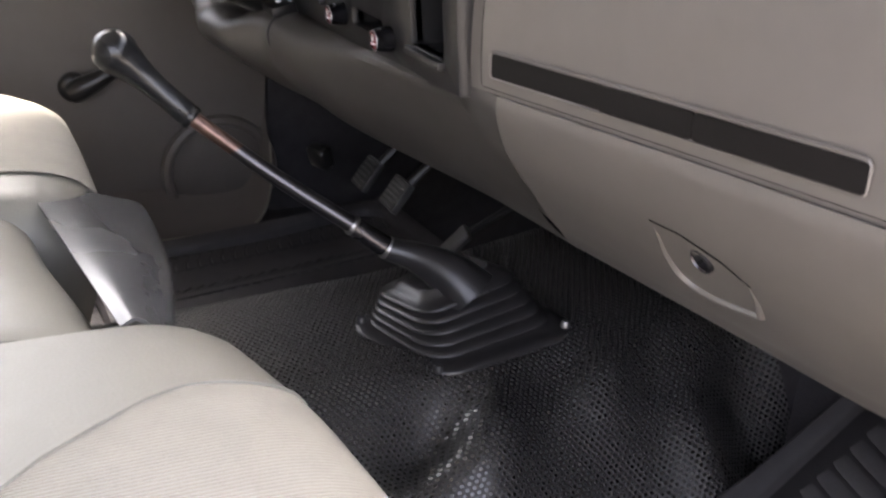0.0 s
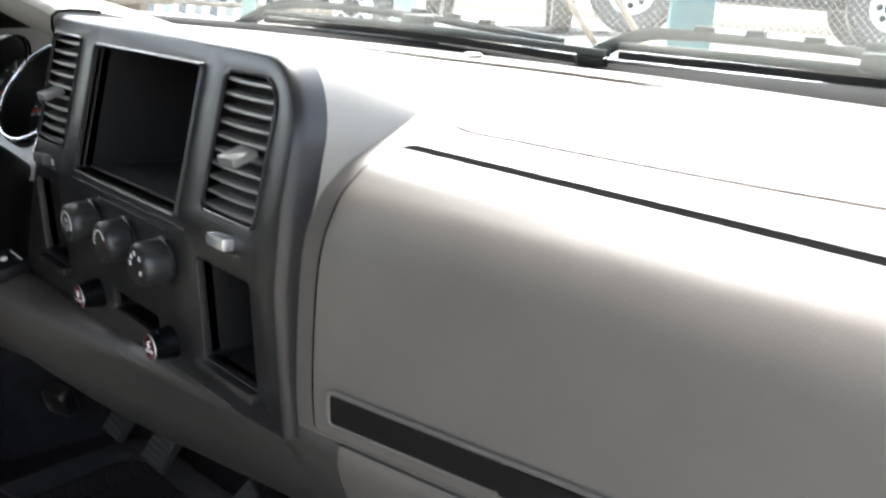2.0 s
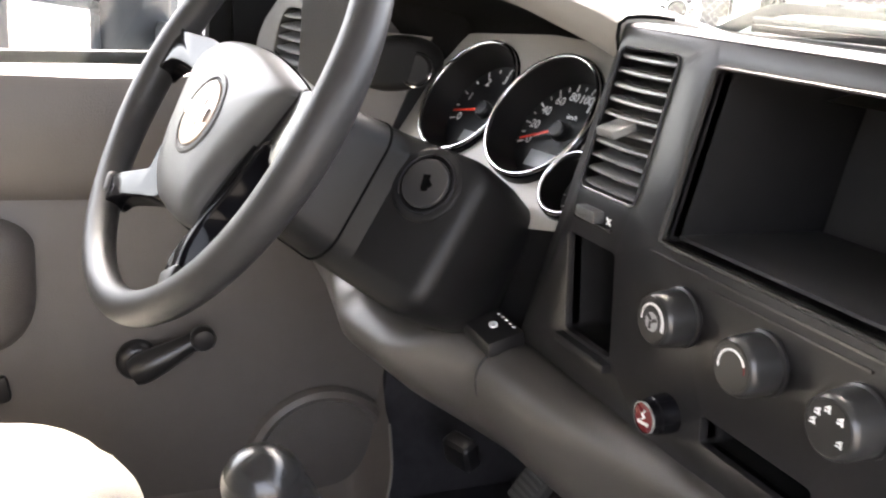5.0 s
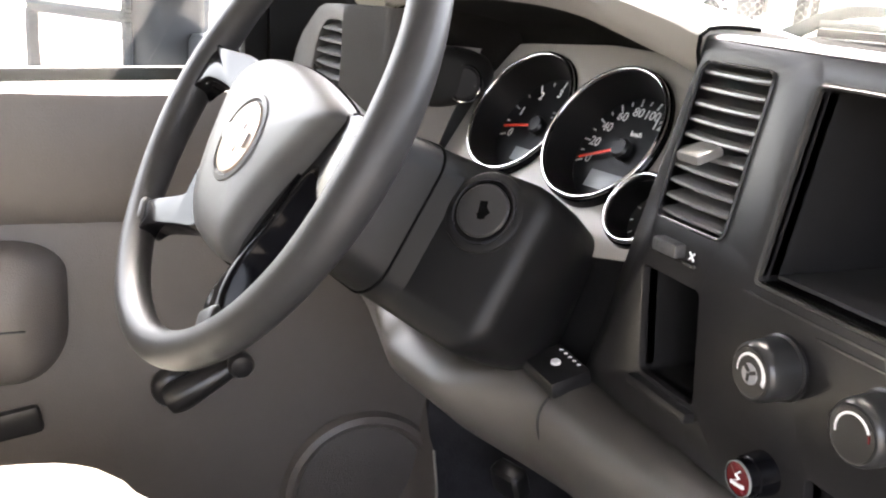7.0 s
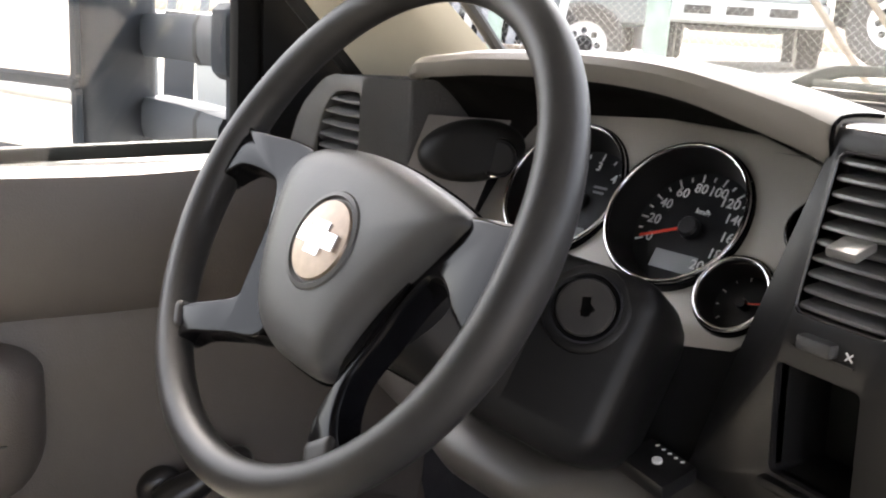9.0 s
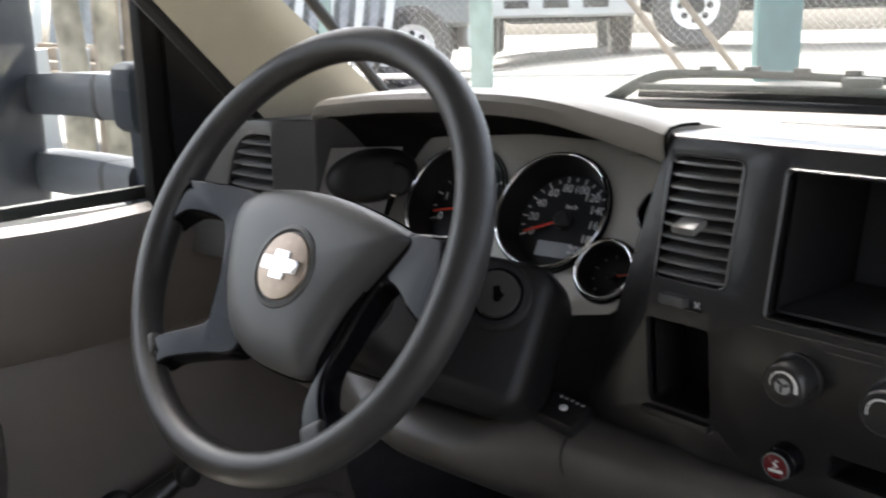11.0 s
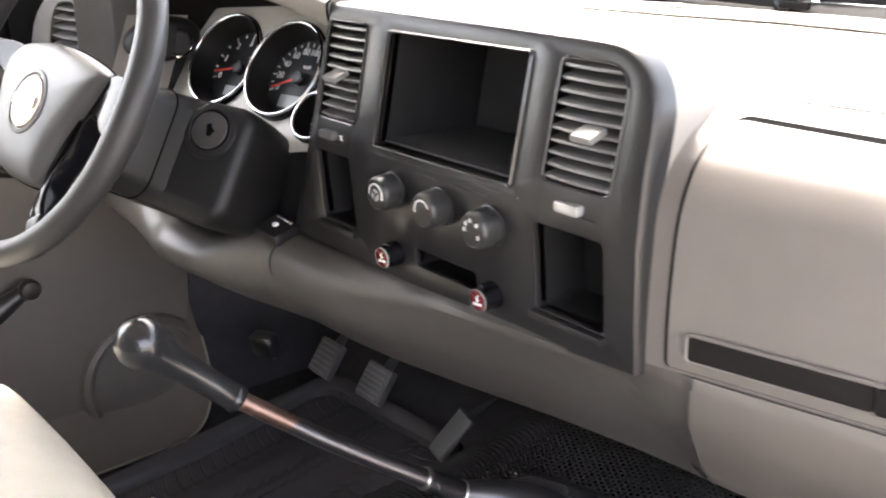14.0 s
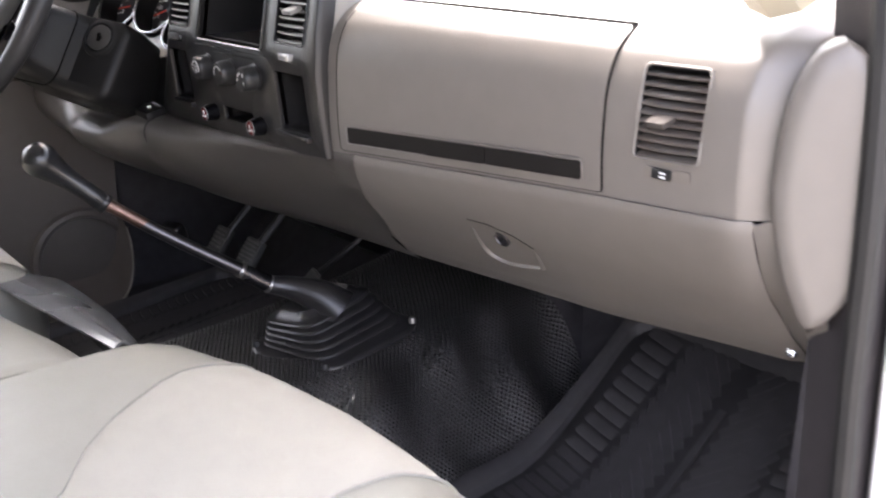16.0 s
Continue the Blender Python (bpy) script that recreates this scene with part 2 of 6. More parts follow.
def cloth_material():
    """Pale woven cloth with fine raised stripes."""
    m = material("striped_cloth", (0.41, 0.388, 0.335), 0.9, vary=0.06)
    n, l = m.node_tree.nodes, m.node_tree.links
    b = n["Principled BSDF"]
    co = n.new("ShaderNodeTexCoord")
    wv = n.new("ShaderNodeTexWave")
    wv.bands_direction = "X"
    wv.inputs["Scale"].default_value, wv.inputs["Distortion"].default_value = 88.0, 1.6
    wv.inputs["Detail"].default_value, wv.inputs["Detail Scale"].default_value = 2.0, 6.0
    l.new(co.outputs["Object"], wv.inputs["Vector"])
    nz = n.new("ShaderNodeTexNoise")
    nz.inputs["Scale"].default_value = 900.0
    l.new(co.outputs["Object"], nz.inputs["Vector"])
    ad = n.new("ShaderNodeMath")
    ad.operation = "ADD"
    l.new(wv.outputs["Fac"], ad.inputs[0])
    l.new(nz.outputs["Fac"], ad.inputs[1])
    bp = n.new("ShaderNodeBump")
    bp.inputs["Strength"].default_value, bp.inputs["Distance"].default_value = 0.6, 0.0015
    l.new(ad.outputs[0], bp.inputs["Height"])
    l.new(bp.outputs[0], b.inputs["Normal"])
    src = b.inputs["Base Color"].links[0].from_socket
    mx = n.new("ShaderNodeMix")
    mx.data_type = "RGBA"
    mx.blend_type = "MULTIPLY"
    mx.inputs[0].default_value = 0.35
    cr = n.new("ShaderNodeMapRange")
    cr.inputs["To Min"].default_value = 0.45
    l.new(wv.outputs["Fac"], cr.inputs["Value"])
    l.new(src, mx.inputs[6])
    l.new(cr.outputs[0], mx.inputs[7])
    l.new(mx.outputs[2], b.inputs["Base Color"])
    return m


CLOTH = cloth_material()


# ---- building helpers ----
def part(name, bm, mat, parent=None, label="", smooth=True, angle=35):
    """Link a bmesh as one mesh object, under a thing or part where given."""
    me = bpy.data.meshes.new(name)
    bmesh.ops.recalc_face_normals(bm, faces=bm.faces[:])
    if smooth:
        for f in bm.faces:
            f.smooth = True
        for e in bm.edges:
            if len(e.link_faces) == 2 and e.calc_face_angle(0) > radians(angle):
                e.smooth = False
    bm.to_mesh(me)
    bm.free()
    me.materials.append(mat)
    ob = new(name, me)
    if parent:
        ob.parent = parent
    if label:
        ob["label"] = label
    return ob


def thing(name, label, category, group="", kind="", at=None):
    ob = new(name)
    ob.empty_display_size = 0.05
    if at:
        ob.matrix_world = at
    return tagged(ob, label, category, group, kind)


def box(size, m=None, bevel=0.0, seg=2):
    bm = bmesh.new()
    bmesh.ops.create_cube(bm, size=1, matrix=Matrix.Diagonal((*size, 1)))
    if bevel:
        bmesh.ops.bevel(bm, geom=bm.edges[:], offset=bevel, segments=seg, profile=0.6, affect="EDGES")
    if m:
        bm.transform(m)
    return bm


def join(*bms):
    a = bms[0]
    for b in bms[1:]:
        me = bpy.data.meshes.new("tmp")
        b.to_mesh(me)
        b.free()
        a.from_mesh(me)
        bpy.data.meshes.remove(me)
    return a


def grid(rows, close_u=False, close_v=False):
    """A skin over rows of points."""
    bm = bmesh.new()
    vs = [[bm.verts.new(p) for p in r] for r in rows]
    n, k = len(vs), len(vs[0])
    for i in range(n if close_u else n - 1):
        for j in range(k if close_v else k - 1):
            q = (vs[i][j], vs[(i + 1) % n][j], vs[(i + 1) % n][(j + 1) % k], vs[i][(j + 1) % k])
            if len(set(q)) == 4:
                bm.faces.new(q)
    return bm


def thicken(bm, d):
    bmesh.ops.recalc_face_normals(bm, faces=bm.faces[:])
    bmesh.ops.solidify(bm, geom=bm.faces[:], thickness=d)
    return bm


def spline(pts, n):
    """n points along a smooth line through pts (tuples of any length)."""
    p = [Vector(a) if len(a) < 5 else a for a in pts]
    d = [0.0]
    for a, b in zip(p, p[1:]):
        d.append(d[-1] + max((b - a).length, 1e-6) ** 0.5)
    out = []
    for i in range(n):
        t = d[-1] * i / (n - 1)
        k = max(j for j in range(len(p) - 1) if d[j] <= t + 1e-9)
        a, b, c, e = p[max(k - 1, 0)], p[k], p[k + 1], p[min(k + 2, len(p) - 1)]
        h = d[k + 1] - d[k]
        s = (t - d[k]) / h
        m1 = (c - a) / (d[k + 1] - d[max(k - 1, 0)]) * h
        m2 = (e - b) / (d[min(k + 2, len(p) - 1)] - d[k]) * h
        out.append(b * (2 * s**3 - 3 * s**2 + 1) + m1 * (s**3 - 2 * s**2 + s) + c * (3 * s**2 - 2 * s**3) + m2 * (s**3 - s**2))
    return out


def tube(pts, radius, seg=12, caps=True):
    """A round tube along points; radius a number or a list."""
    pts = [Vector(p) for p in pts]
    rs = radius if isinstance(radius, (list, tuple)) else [radius] * len(pts)
    rows, side = [], None
    for i, p in enumerate(pts):
        d = (pts[min(i + 1, len(pts) - 1)] - pts[max(i - 1, 0)]).normalized()
        side = d.orthogonal().normalized() if side is None else (side - d * side.dot(d)).normalized()
        up = d.cross(side)
        rows.append([p + rs[i] * (math.cos(a) * side + math.sin(a) * up) for a in (2 * math.pi * k / seg for k in range(seg))])
    bm = grid(rows, close_v=True)
    if caps:
        bm.verts.ensure_lookup_table()
        bm.faces.new(bm.verts[:seg])
        bm.faces.new(bm.verts[-seg:])
    return bm


def turned(profile, seg=32, m=None, caps=True):
    """A turned solid: profile of (radius, height) about z."""
    rows = [[(r * math.cos(a), r * math.sin(a), h) for a in (2 * math.pi * k / seg for k in range(seg))] for r, h in profile]
    bm = grid(rows, close_v=True)
    bm.verts.ensure_lookup_table()
    if caps and profile[0][0] > 1e-5:
        bm.faces.new(bm.verts[:seg])
    if caps and profile[-1][0] > 1e-5:
        bm.faces.new(bm.verts[-seg:])
    bmesh.ops.remove_doubles(bm, verts=bm.verts[:], dist=1e-6)
    if m:
        bm.transform(m)
    return bm


def rounded(x0, z0, x1, z1, r, n=5):
    """Outline of a rounded rectangle, from bottom left on."""
    if not isinstance(r, (list, tuple)):
        r = (r, r, r, r)
    out = []
    for cx, cz, a0, q in ((x0, z0, 180, r[0]), (x1, z0, 270, r[1]), (x1, z1, 0, r[2]), (x0, z1, 90, r[3])):
        ox, oz = cx + (q if cx == x0 else -q), cz + (q if cz == z0 else -q)
        out += [(ox + q * math.cos(radians(a0 + 90 * k / n)), oz + q * math.sin(radians(a0 + 90 * k / n))) for k in range(n + 1)]
    return out


def plate(outer, holes, place, depth, bevel=0.0):
    """A plate with holes: 2D outlines, filled, laid out by place(u, v) and given depth along +y."""
    bm = bmesh.new()
    edges = []
    for loop in (outer, *holes):
        vs = [bm.verts.new((u, 0, v)) for u, v in loop]
        edges += [bm.edges.new((a, b)) for a, b in zip(vs, vs[1:] + vs[:1])]
    bmesh.ops.triangle_fill(bm, use_beauty=True, use_dissolve=False, edges=edges)
    rim = [e for e in bm.edges if len(e.link_faces) == 1]
    front = bm.faces[:]
    r = bmesh.ops.extrude_face_region(bm, geom=front)
    moved = [v for v in r["geom"] if isinstance(v, bmesh.types.BMVert)]
    for v in moved:
        v.co.y = depth
    if bevel:
        lip = [e for e in bm.edges if e.is_valid and all(abs(v.co.y) < 1e-7 for v in e.verts) and any(abs(f.normal.y) < 0.5 for f in e.link_faces) and any(abs(f.normal.y) >= 0.5 for f in e.link_faces)]
        bm.normal_update()
        bmesh.ops.bevel(bm, geom=lip, offset=bevel, segments=2, profile=0.5, affect="EDGES")
    for v in bm.verts:
        q = place(v.co.x, v.co.z)
        v.co = Vector(q) + Vector((0, v.co.y, 0))
    return bm


def lerp(pts, x):
    """Piecewise linear through (x, y) pairs."""
    if x <= pts[0][0]:
        return pts[0][1]
    for (a, b), (c, d) in zip(pts, pts[1:]):
        if x <= c:
            return b + (d - b) * (x - a) / (c - a)
    return pts[-1][1]


def curve(pts):
    """A smooth function of x through (x, y) pairs."""
    line = [(p.x, p.y) for p in spline([(a, b, 0.0) for a, b in pts], 16 * len(pts))]
    return lambda x: lerp(line, x)


def smooth_step(a, b, x):
    t = min(1, max(0, (x - a) / (b - a)))
    return t * t * (3 - 2 * t)


# ---- cab shell ----
FLOOR = -0.08


def y_face(x):
    """How far forward the passenger side of the dashboard stands."""
    return lerp([(0.2, 0.006), (0.24, 0.011), (0.45, 0.043), (0.6, 0.0625), (0.72, 0.0715), (0.747, 0.075), (0.752, 0.079), (0.772, 0.100), (0.79, 0.125), (0.8, 0.15)], x)


def y_screen(x):
    """The foot of the windscreen."""
    return 0.56 - 0.32 * x * x - 0.3 * max(0, abs(x) - 0.55)


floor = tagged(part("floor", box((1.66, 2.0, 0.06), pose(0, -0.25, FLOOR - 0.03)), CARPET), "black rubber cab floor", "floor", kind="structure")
# transmission tunnel with its loose, rumpled mat
rows = []
for i in range(91):
    y = -0.9 + 1.46 * i / 90
    h = lerp([(-0.9, 0.02), (-0.2, 0.066), (0.0, 0.081), (0.06, 0.084), (0.22, 0.102), (0.6, 0.18)], y)
    row = []
    for k in range(81):
        x = -0.46 + 0.92 * k / 80
        e = smooth_step(0.44, 0.11, abs(x)) if x < 0 else smooth_step(0.40, 0.07, x)
        r = 0.0
        if x > 0.12:
            w = smooth_step(0.11, 0.19, x) * smooth_step(0.43, 0.34, x) * smooth_step(-0.12, 0.0, y)
            swing = 0.6 + 0.7 * noise.noise((x * 5, y * 9, 3.0))
            r = w * (0.02 * swing * math.sin(y * 44 - 1.2 + 12 * (x - 0.25) + 2.6 * noise.noise((x * 5, y * 5, 7.0))) + 0.05 * noise.noise((x * 9, y * 10, 0.4)))
        row.append((x, y, FLOOR + 0.003 + e * (h - FLOOR) + r * (0.4 + e)))
    rows.append(row)
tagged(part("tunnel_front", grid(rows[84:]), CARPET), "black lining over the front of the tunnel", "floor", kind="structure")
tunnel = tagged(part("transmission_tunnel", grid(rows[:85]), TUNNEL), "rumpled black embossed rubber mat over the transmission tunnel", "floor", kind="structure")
# toe board and firewall
prof = [(0.34, FLOOR), (0.42, -0.03), (0.56, 0.14), (0.6, 0.3), (0.6, 0.635)]
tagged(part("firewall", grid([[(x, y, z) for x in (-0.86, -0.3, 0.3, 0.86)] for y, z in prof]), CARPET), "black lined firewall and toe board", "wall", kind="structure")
# Unseen panel added under the top pad to stop sun leaking into the footwell.
tagged(part("light_baffle", box((1.8, 0.68, 0.03), pose(0, 0.54, 0.6)), CARPET), "dark unseen panel added behind the dashboard to block light", "wall", kind="structure")
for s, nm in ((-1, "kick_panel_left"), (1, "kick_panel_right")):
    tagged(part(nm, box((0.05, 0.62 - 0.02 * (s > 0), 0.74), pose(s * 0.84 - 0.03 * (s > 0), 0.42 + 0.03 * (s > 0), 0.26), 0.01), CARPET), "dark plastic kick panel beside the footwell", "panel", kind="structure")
# The rows at y 0.05 and 0.12 are an unseen extension that blocks sun.
rows = [[(x, y, 1.2 - 0.05 * (x / 0.8) ** 2 - 0.4 * max(0, y + 0.4) ** 2) for x in (-0.8, -0.6, -0.3, 0, 0.3, 0.6, 0.8)] for y in (-1.2, -0.8, -0.4, -0.25, -0.12, -0.04, 0.05, 0.12)]
tagged(part("ceiling", thicken(grid(rows), 0.03), HEADLINER), "light grey cloth headliner, front edge added to block the sun", "ceiling", kind="structure")
# Unseen cab sides, added to cut light from behind the door openings.
for s, nm in ((-1, "wall_left"), (1, "wall_right")):
    tagged(part(nm, join(box((0.06, 0.22, 1.35), pose(s * 0.84, -1.11, 0.52), 0.02), box((0.08, 1.3, 0.07), pose(s * 0.82, -0.6, 1.17), 0.02)), HEADLINER), "unseen grey lined cab side and roof rail, added to block light", "wall", kind="structure")
# Unseen back wall; its window is added to light the dashboard from behind.
tagged(part("wall_rear", join(box((1.7, 0.05, 0.72), pose(0, -1.2, 0.26)), box((1.7, 0.05, 0.14), pose(0, -1.2, 1.13)), box((0.2, 0.05, 0.44), pose(-0.75, -1.2, 0.84)), box((0.2, 0.05, 0.44), pose(0.75, -1.2, 0.84))), HEADLINER), "unseen grey lined cab back wall with an opening added for light", "wall", kind="structure")
rear = thing("window_rear", "unseen clear glass rear window in a black seal, added for light", "window", kind="structure")
pane = part("pane", box((1.3, 0.005, 0.44), pose(0, -1.2, 0.84)), GLASS, rear)
pane.visible_shadow = False
part("seal", join(*[tube([(a[0], -1.172, a[1]), (b[0], -1.172, b[1])], 0.012, 8) for a, b in zip(rounded(-0.65, 0.62, 0.65, 1.06, 0.04, 4), rounded(-0.65, 0.62, 0.65, 1.06, 0.04, 4)[1:] + rounded(-0.65, 0.62, 0.65, 1.06, 0.04, 4)[:1])]), SEAL, rear)


# ---- dashboard ----
dash = thing("dashboard", "taupe moulded plastic pickup dashboard", "dashboard")


def pad_height(d, s):
    """Height of the top pad, d metres behind its front edge and s of its depth."""
    return 0.638 + 0.016 * (1 - math.exp(-d / 0.06)) - 0.004 * s


rows = []
for i in range(65):
    x = -0.82 + 1.62 * i / 64
    yw = y_screen(x)
    yb = (y_face(x) + 0.105) if x > 0.2 else 0.10
    rows.append([Vector((x, yb + (yw - yb) * s, pad_height((yw - yb) * s, s) - 0.012 * smooth_step(0.72, 0.82, abs(x)))) for s in (0, 0.02, 0.045, 0.075, 0.11, 0.16, 0.22, 0.3, 0.4, 0.55, 0.7, 0.85, 1.0)])
part("top_pad", grid(rows), TAUPE_LIT, dash)
# defroster slot
SLOT_Y = [(-0.29, 0.327), (-0.17, 0.347), (-0.05, 0.354), (0.09, 0.376), (0.225, 0.37)]
SLOT_W = [(-0.29, 0.001), (-0.2, 0.012), (-0.05, 0.028), (0.05, 0.034), (0.15, 0.03), (0.21, 0.012), (0.225, 0.001)]
part("defroster_slot", grid([[(x, lerp(SLOT_Y, x) + lerp(SLOT_W, x) * o, 0.6542 + h) for o, h in ((0, 0), (0.1, 0.0008), (0.9, 0.0008), (1, 0))] for x in (-0.29 + 0.515 * i / 40 for i in range(41))]), GAP, dash, "narrow dark defroster slot")
part("slot_lip", tube([(x, lerp(SLOT_Y, x) - 0.0015, 0.6545) for x in (-0.28 + 0.5 * i / 30 for i in range(31))], 0.0016, 6), TAUPE_LIT, dash)
part("sensor", turned([(0.011, 0), (0.011, 0.003), (0.008, 0.005), (0, 0.005)], 20, pose(-0.1, 0.45, 0.652)), TAUPE_LIT, dash)

UPPER = [(0.004, 0.446), (0.001, 0.475), (0.0, 0.508), (0.0012, 0.5456), (0.0055, 0.5686), (0.0145, 0.589), (0.0225, 0.598), (0.034, 0.6075), (0.054, 0.617), (0.079, 0.6275), (0.11, 0.64)]
FINE = [(p[0], p[1]) for p in spline(UPPER, 45)]


def offset_at(z):
    return lerp([(b, a) for a, b in FINE], z)


def rise(x, z):
    """The lower seams climb gently towards the door."""
    return (x - 0.42) * 0.043 * smooth_step(0.57, 0.46, z)


def face_normal(z):
    d = 0.004
    dy = offset_at(z + d) - offset_at(z - d)
    return Vector((0, -2 * d, dy)).normalized()


def on_face(x, z, out=0.0):
    """A point on the passenger side of the dashboard, so far out of it."""
    return Vector((x, y_face(x) + offset_at(z), z + rise(x, z))) + face_normal(z) * out


def patch(x0, x1, z0, z1, r, out, n=30, nz=24, rb=None, tilt=0.0, rr=None):
    """A rounded patch that follows the passenger side."""
    rb = r if rb is None else rb
    rr = r if rr is None else rr
    rows = []
    zs = [z0 + (z1 - z0) * (0.5 - 0.5 * math.cos(math.pi * k / nz)) for k in range(nz + 1)]
    for z in zs:
        i = e = 0.0
        if z > z1 - r:
            i = r - math.sqrt(max(0, r * r - (z - z1 + r) ** 2))
        if z > z1 - rr:
            e = rr - math.sqrt(max(0, rr * rr - (z - z1 + rr) ** 2))
        if z < z0 + rb:
            i = e = rb - math.sqrt(max(0, rb * rb - (z0 + rb - z) ** 2))
        rows.append([on_face(x0 + i + (x1 - x0 - i - e) * k / n, z - tilt * k / n * (z - z0) / (z1 - z0), out) for k in range(n + 1)])
    return grid(rows)


VX0, VX1, VZ0, VZ1 = 0.6425, 0.7095, 0.4915, 0.583
xs = sorted(set([0.203 + (VX0 - 0.203) * i / 30 for i in range(31)] + [VX0 + (VX1 - VX0) * i / 6 for i in range(7)] + [VX1 + (0.8 - VX1) * i / 24 for i in range(25)]))
zs = sorted(set([p[1] for p in FINE if not (VZ0 - 0.002 < p[1] < VZ0 + 0.002 or VZ1 - 0.002 < p[1] < VZ1 + 0.002)] + [VZ0, VZ1]))
bm = bmesh.new()
vs = [[bm.verts.new(on_face(x, z)) for z in zs] for x in xs]
for i in range(len(xs) - 1):
    for k in range(len(zs) - 1):
        if not (xs[i] >= VX0 - 1e-6 and xs[i + 1] <= VX1 + 1e-6 and zs[k] >= VZ0 - 1e-6 and zs[k + 1] <= VZ1 + 1e-6):
            bm.faces.new((vs[i][k], vs[i + 1][k], vs[i + 1][k + 1], vs[i][k + 1]))
part("passenger_panel", thicken(bm, 0.003), TAUPE, dash)

# upper glove box
glove = thing("glove_box", "closed taupe upper glove box lid with dark handle strip", "glove box")
part("seam", patch(0.2376, 0.6092, 0.4496, 0.6203, 0.011, 0.0011, nz=64, rb=0.005, tilt=0.007, rr=0.006), GAP, glove, "dark shut line round the lid")
part("lid", thicken(patch(0.241, 0.607, 0.451, 0.6166, 0.0085, 0.0026, nz=64, rb=0.003, tilt=0.007, rr=0.005), 0.0025), TAUPE, glove)
part("handle_rim", join(*[tube([on_face(a[0], a[1], 0.0048), on_face((a[0] + b[0]) / 2, (a[1] + b[1]) / 2, 0.0048), on_face(b[0], b[1], 0.0048)], 0.0016, 6) for a, b in zip(rounded(0.257, 0.4605, 0.588, 0.4815, 0.004, 3), rounded(0.257, 0.4605, 0.588, 0.4815, 0.004, 3)[1:] + rounded(0.257, 0.4605, 0.588, 0.4815, 0.004, 3)[:1])]), TAUPE, glove)
for a, b in ((0.2575, 0.3835), (0.3845, 0.468), (0.469, 0.5885)):
    part("handle_strip", thicken(patch(a, b, 0.462, 0.480, 0.002, 0.0053, n=10, nz=6), 0.002), STRIP, glove, "dark brown recessed handle strip")

# lower glove box
LOWER = [(0.004, 0.4455), (0.004, 0.436), (0.022, 0.4), (0.046, 0.368), (0.07, 0.342), (0.094, 0.315), (0.119, 0.292), (0.15, 0.271), (0.3, 0.28)]
LFINE = [(p[0], p[1]) for p in spline(LOWER, 30)]


def low_at(x, z, out=0.0):
    o = lerp([(b, a) for a, b in sorted(LFINE[:27], key=lambda q: q[1])], z)
    lift = 0.016 * smooth_step(0.5, 0.8, x)
    d = Vector((0, -0.85, -0.53)) * out
    return Vector((x, min(y_face(x), 0.1) + o, z + rise(x, 0.44) * smooth_step(0.34, 0.43, z) + lift * smooth_step(0.44, 0.32, z))) + d


def low_edge(z):
    """Where the lower door begins beside the knee bolster."""
    return 0.262 - 0.055 * (min(max(0, 0.44 - z), 0.17) / 0.17) ** 1.2


lower_box = thing("lower_glove_box", "taupe lower glove compartment door with key lock", "glove box")
rows = []
for i in range(41):
    row = []
    for o, z in LFINE:
        x = low_edge(z) + (0.757 - low_edge(z)) * i / 40
        lift = 0.016 * smooth_step(0.5, 0.8, x)
        row.append((x, y_face(x) + o, z + rise(x, 0.44) * smooth_step(0.34, 0.43, z) + lift * smooth_step(0.44, 0.32, z)))
    rows.append(row)
part("door", thicken(grid(rows), 0.003), TAUPE, lower_box)
crease = [rows[-1][k] for k in (1, 7, 12, 17, 22)]
outer_edge = [(0.772, 0.096, 0.462), (0.777, 0.106, 0.425), (0.782, 0.124, 0.384), (0.786, 0.148, 0.352), (0.768, 0.2, 0.3)]
part("corner_facet", thicken(grid([[Vector(a).lerp(Vector(b), k / 4) for k in range(5)] for a, b in zip(spline([Vector(c) for c in crease], 14), spline(outer_edge, 14))]), 0.003), TAUPE, lower_box)
part("corner_lip", thicken(grid([[(0.787, 0.15, 0.352), (0.814, 0.13, 0.378)], [(0.785, 0.17, 0.325), (0.806, 0.158, 0.347)]]), 0.004), TAUPE, lower_box)
# handle recess: raised lip, hollow and lock
lip = [(0.412, 0.386), (0.409, 0.372), (0.404, 0.356), (0.401, 0.341), (0.404, 0.331), (0.414, 0.3255), (0.43, 0.3235), (0.455, 0.327), (0.483, 0.333), (0.488, 0.347), (0.491, 0.364), (0.472, 0.376), (0.44, 0.385)]
cxl, czl = 0.446, 0.355
heights = (0.3, 0.6, 0.8, 0.9, 0.95, 1, 1, 1, 0.95, 0.75, 0.4, 0.15, 0.15)
part("handle_recess", grid([[low_at(cxl + (x - cxl) * k, czl + (z - czl) * k, 0.0006 + o * g) for k, o in ((1.05, 0.0), (1.02, 0.004), (0.98, 0.0062), (0.94, 0.0062), (0.91, 0.0045), (0.89, 0.0005))] for (x, z), g in zip(lip + lip[:1], heights + heights[:1])]), TAUPE, lower_box)
part("handle_hollow", grid([[low_at(cxl + (x - cxl) * k, czl + (z - czl) * k, 0.0016) for k in (0.93, 0.5, 0.02)] for x, z in lip + lip[:1]]), TAUPE_DARK, lower_box, "shallow finger recess")
# Thin black tube painted in as the shadow line under the top edge.
part("recess_shadow", tube([low_at(*q, 0.003) for q in ((0.412, 0.3865), (0.44, 0.3855), (0.472, 0.3765), (0.491, 0.3645))], 0.0008, 6), GAP, lower_box)
LOCK = Matrix.Translation(low_at(0.450, 0.368, 0.003)) @ pose(0, 0, 0, 118, 0, 0)
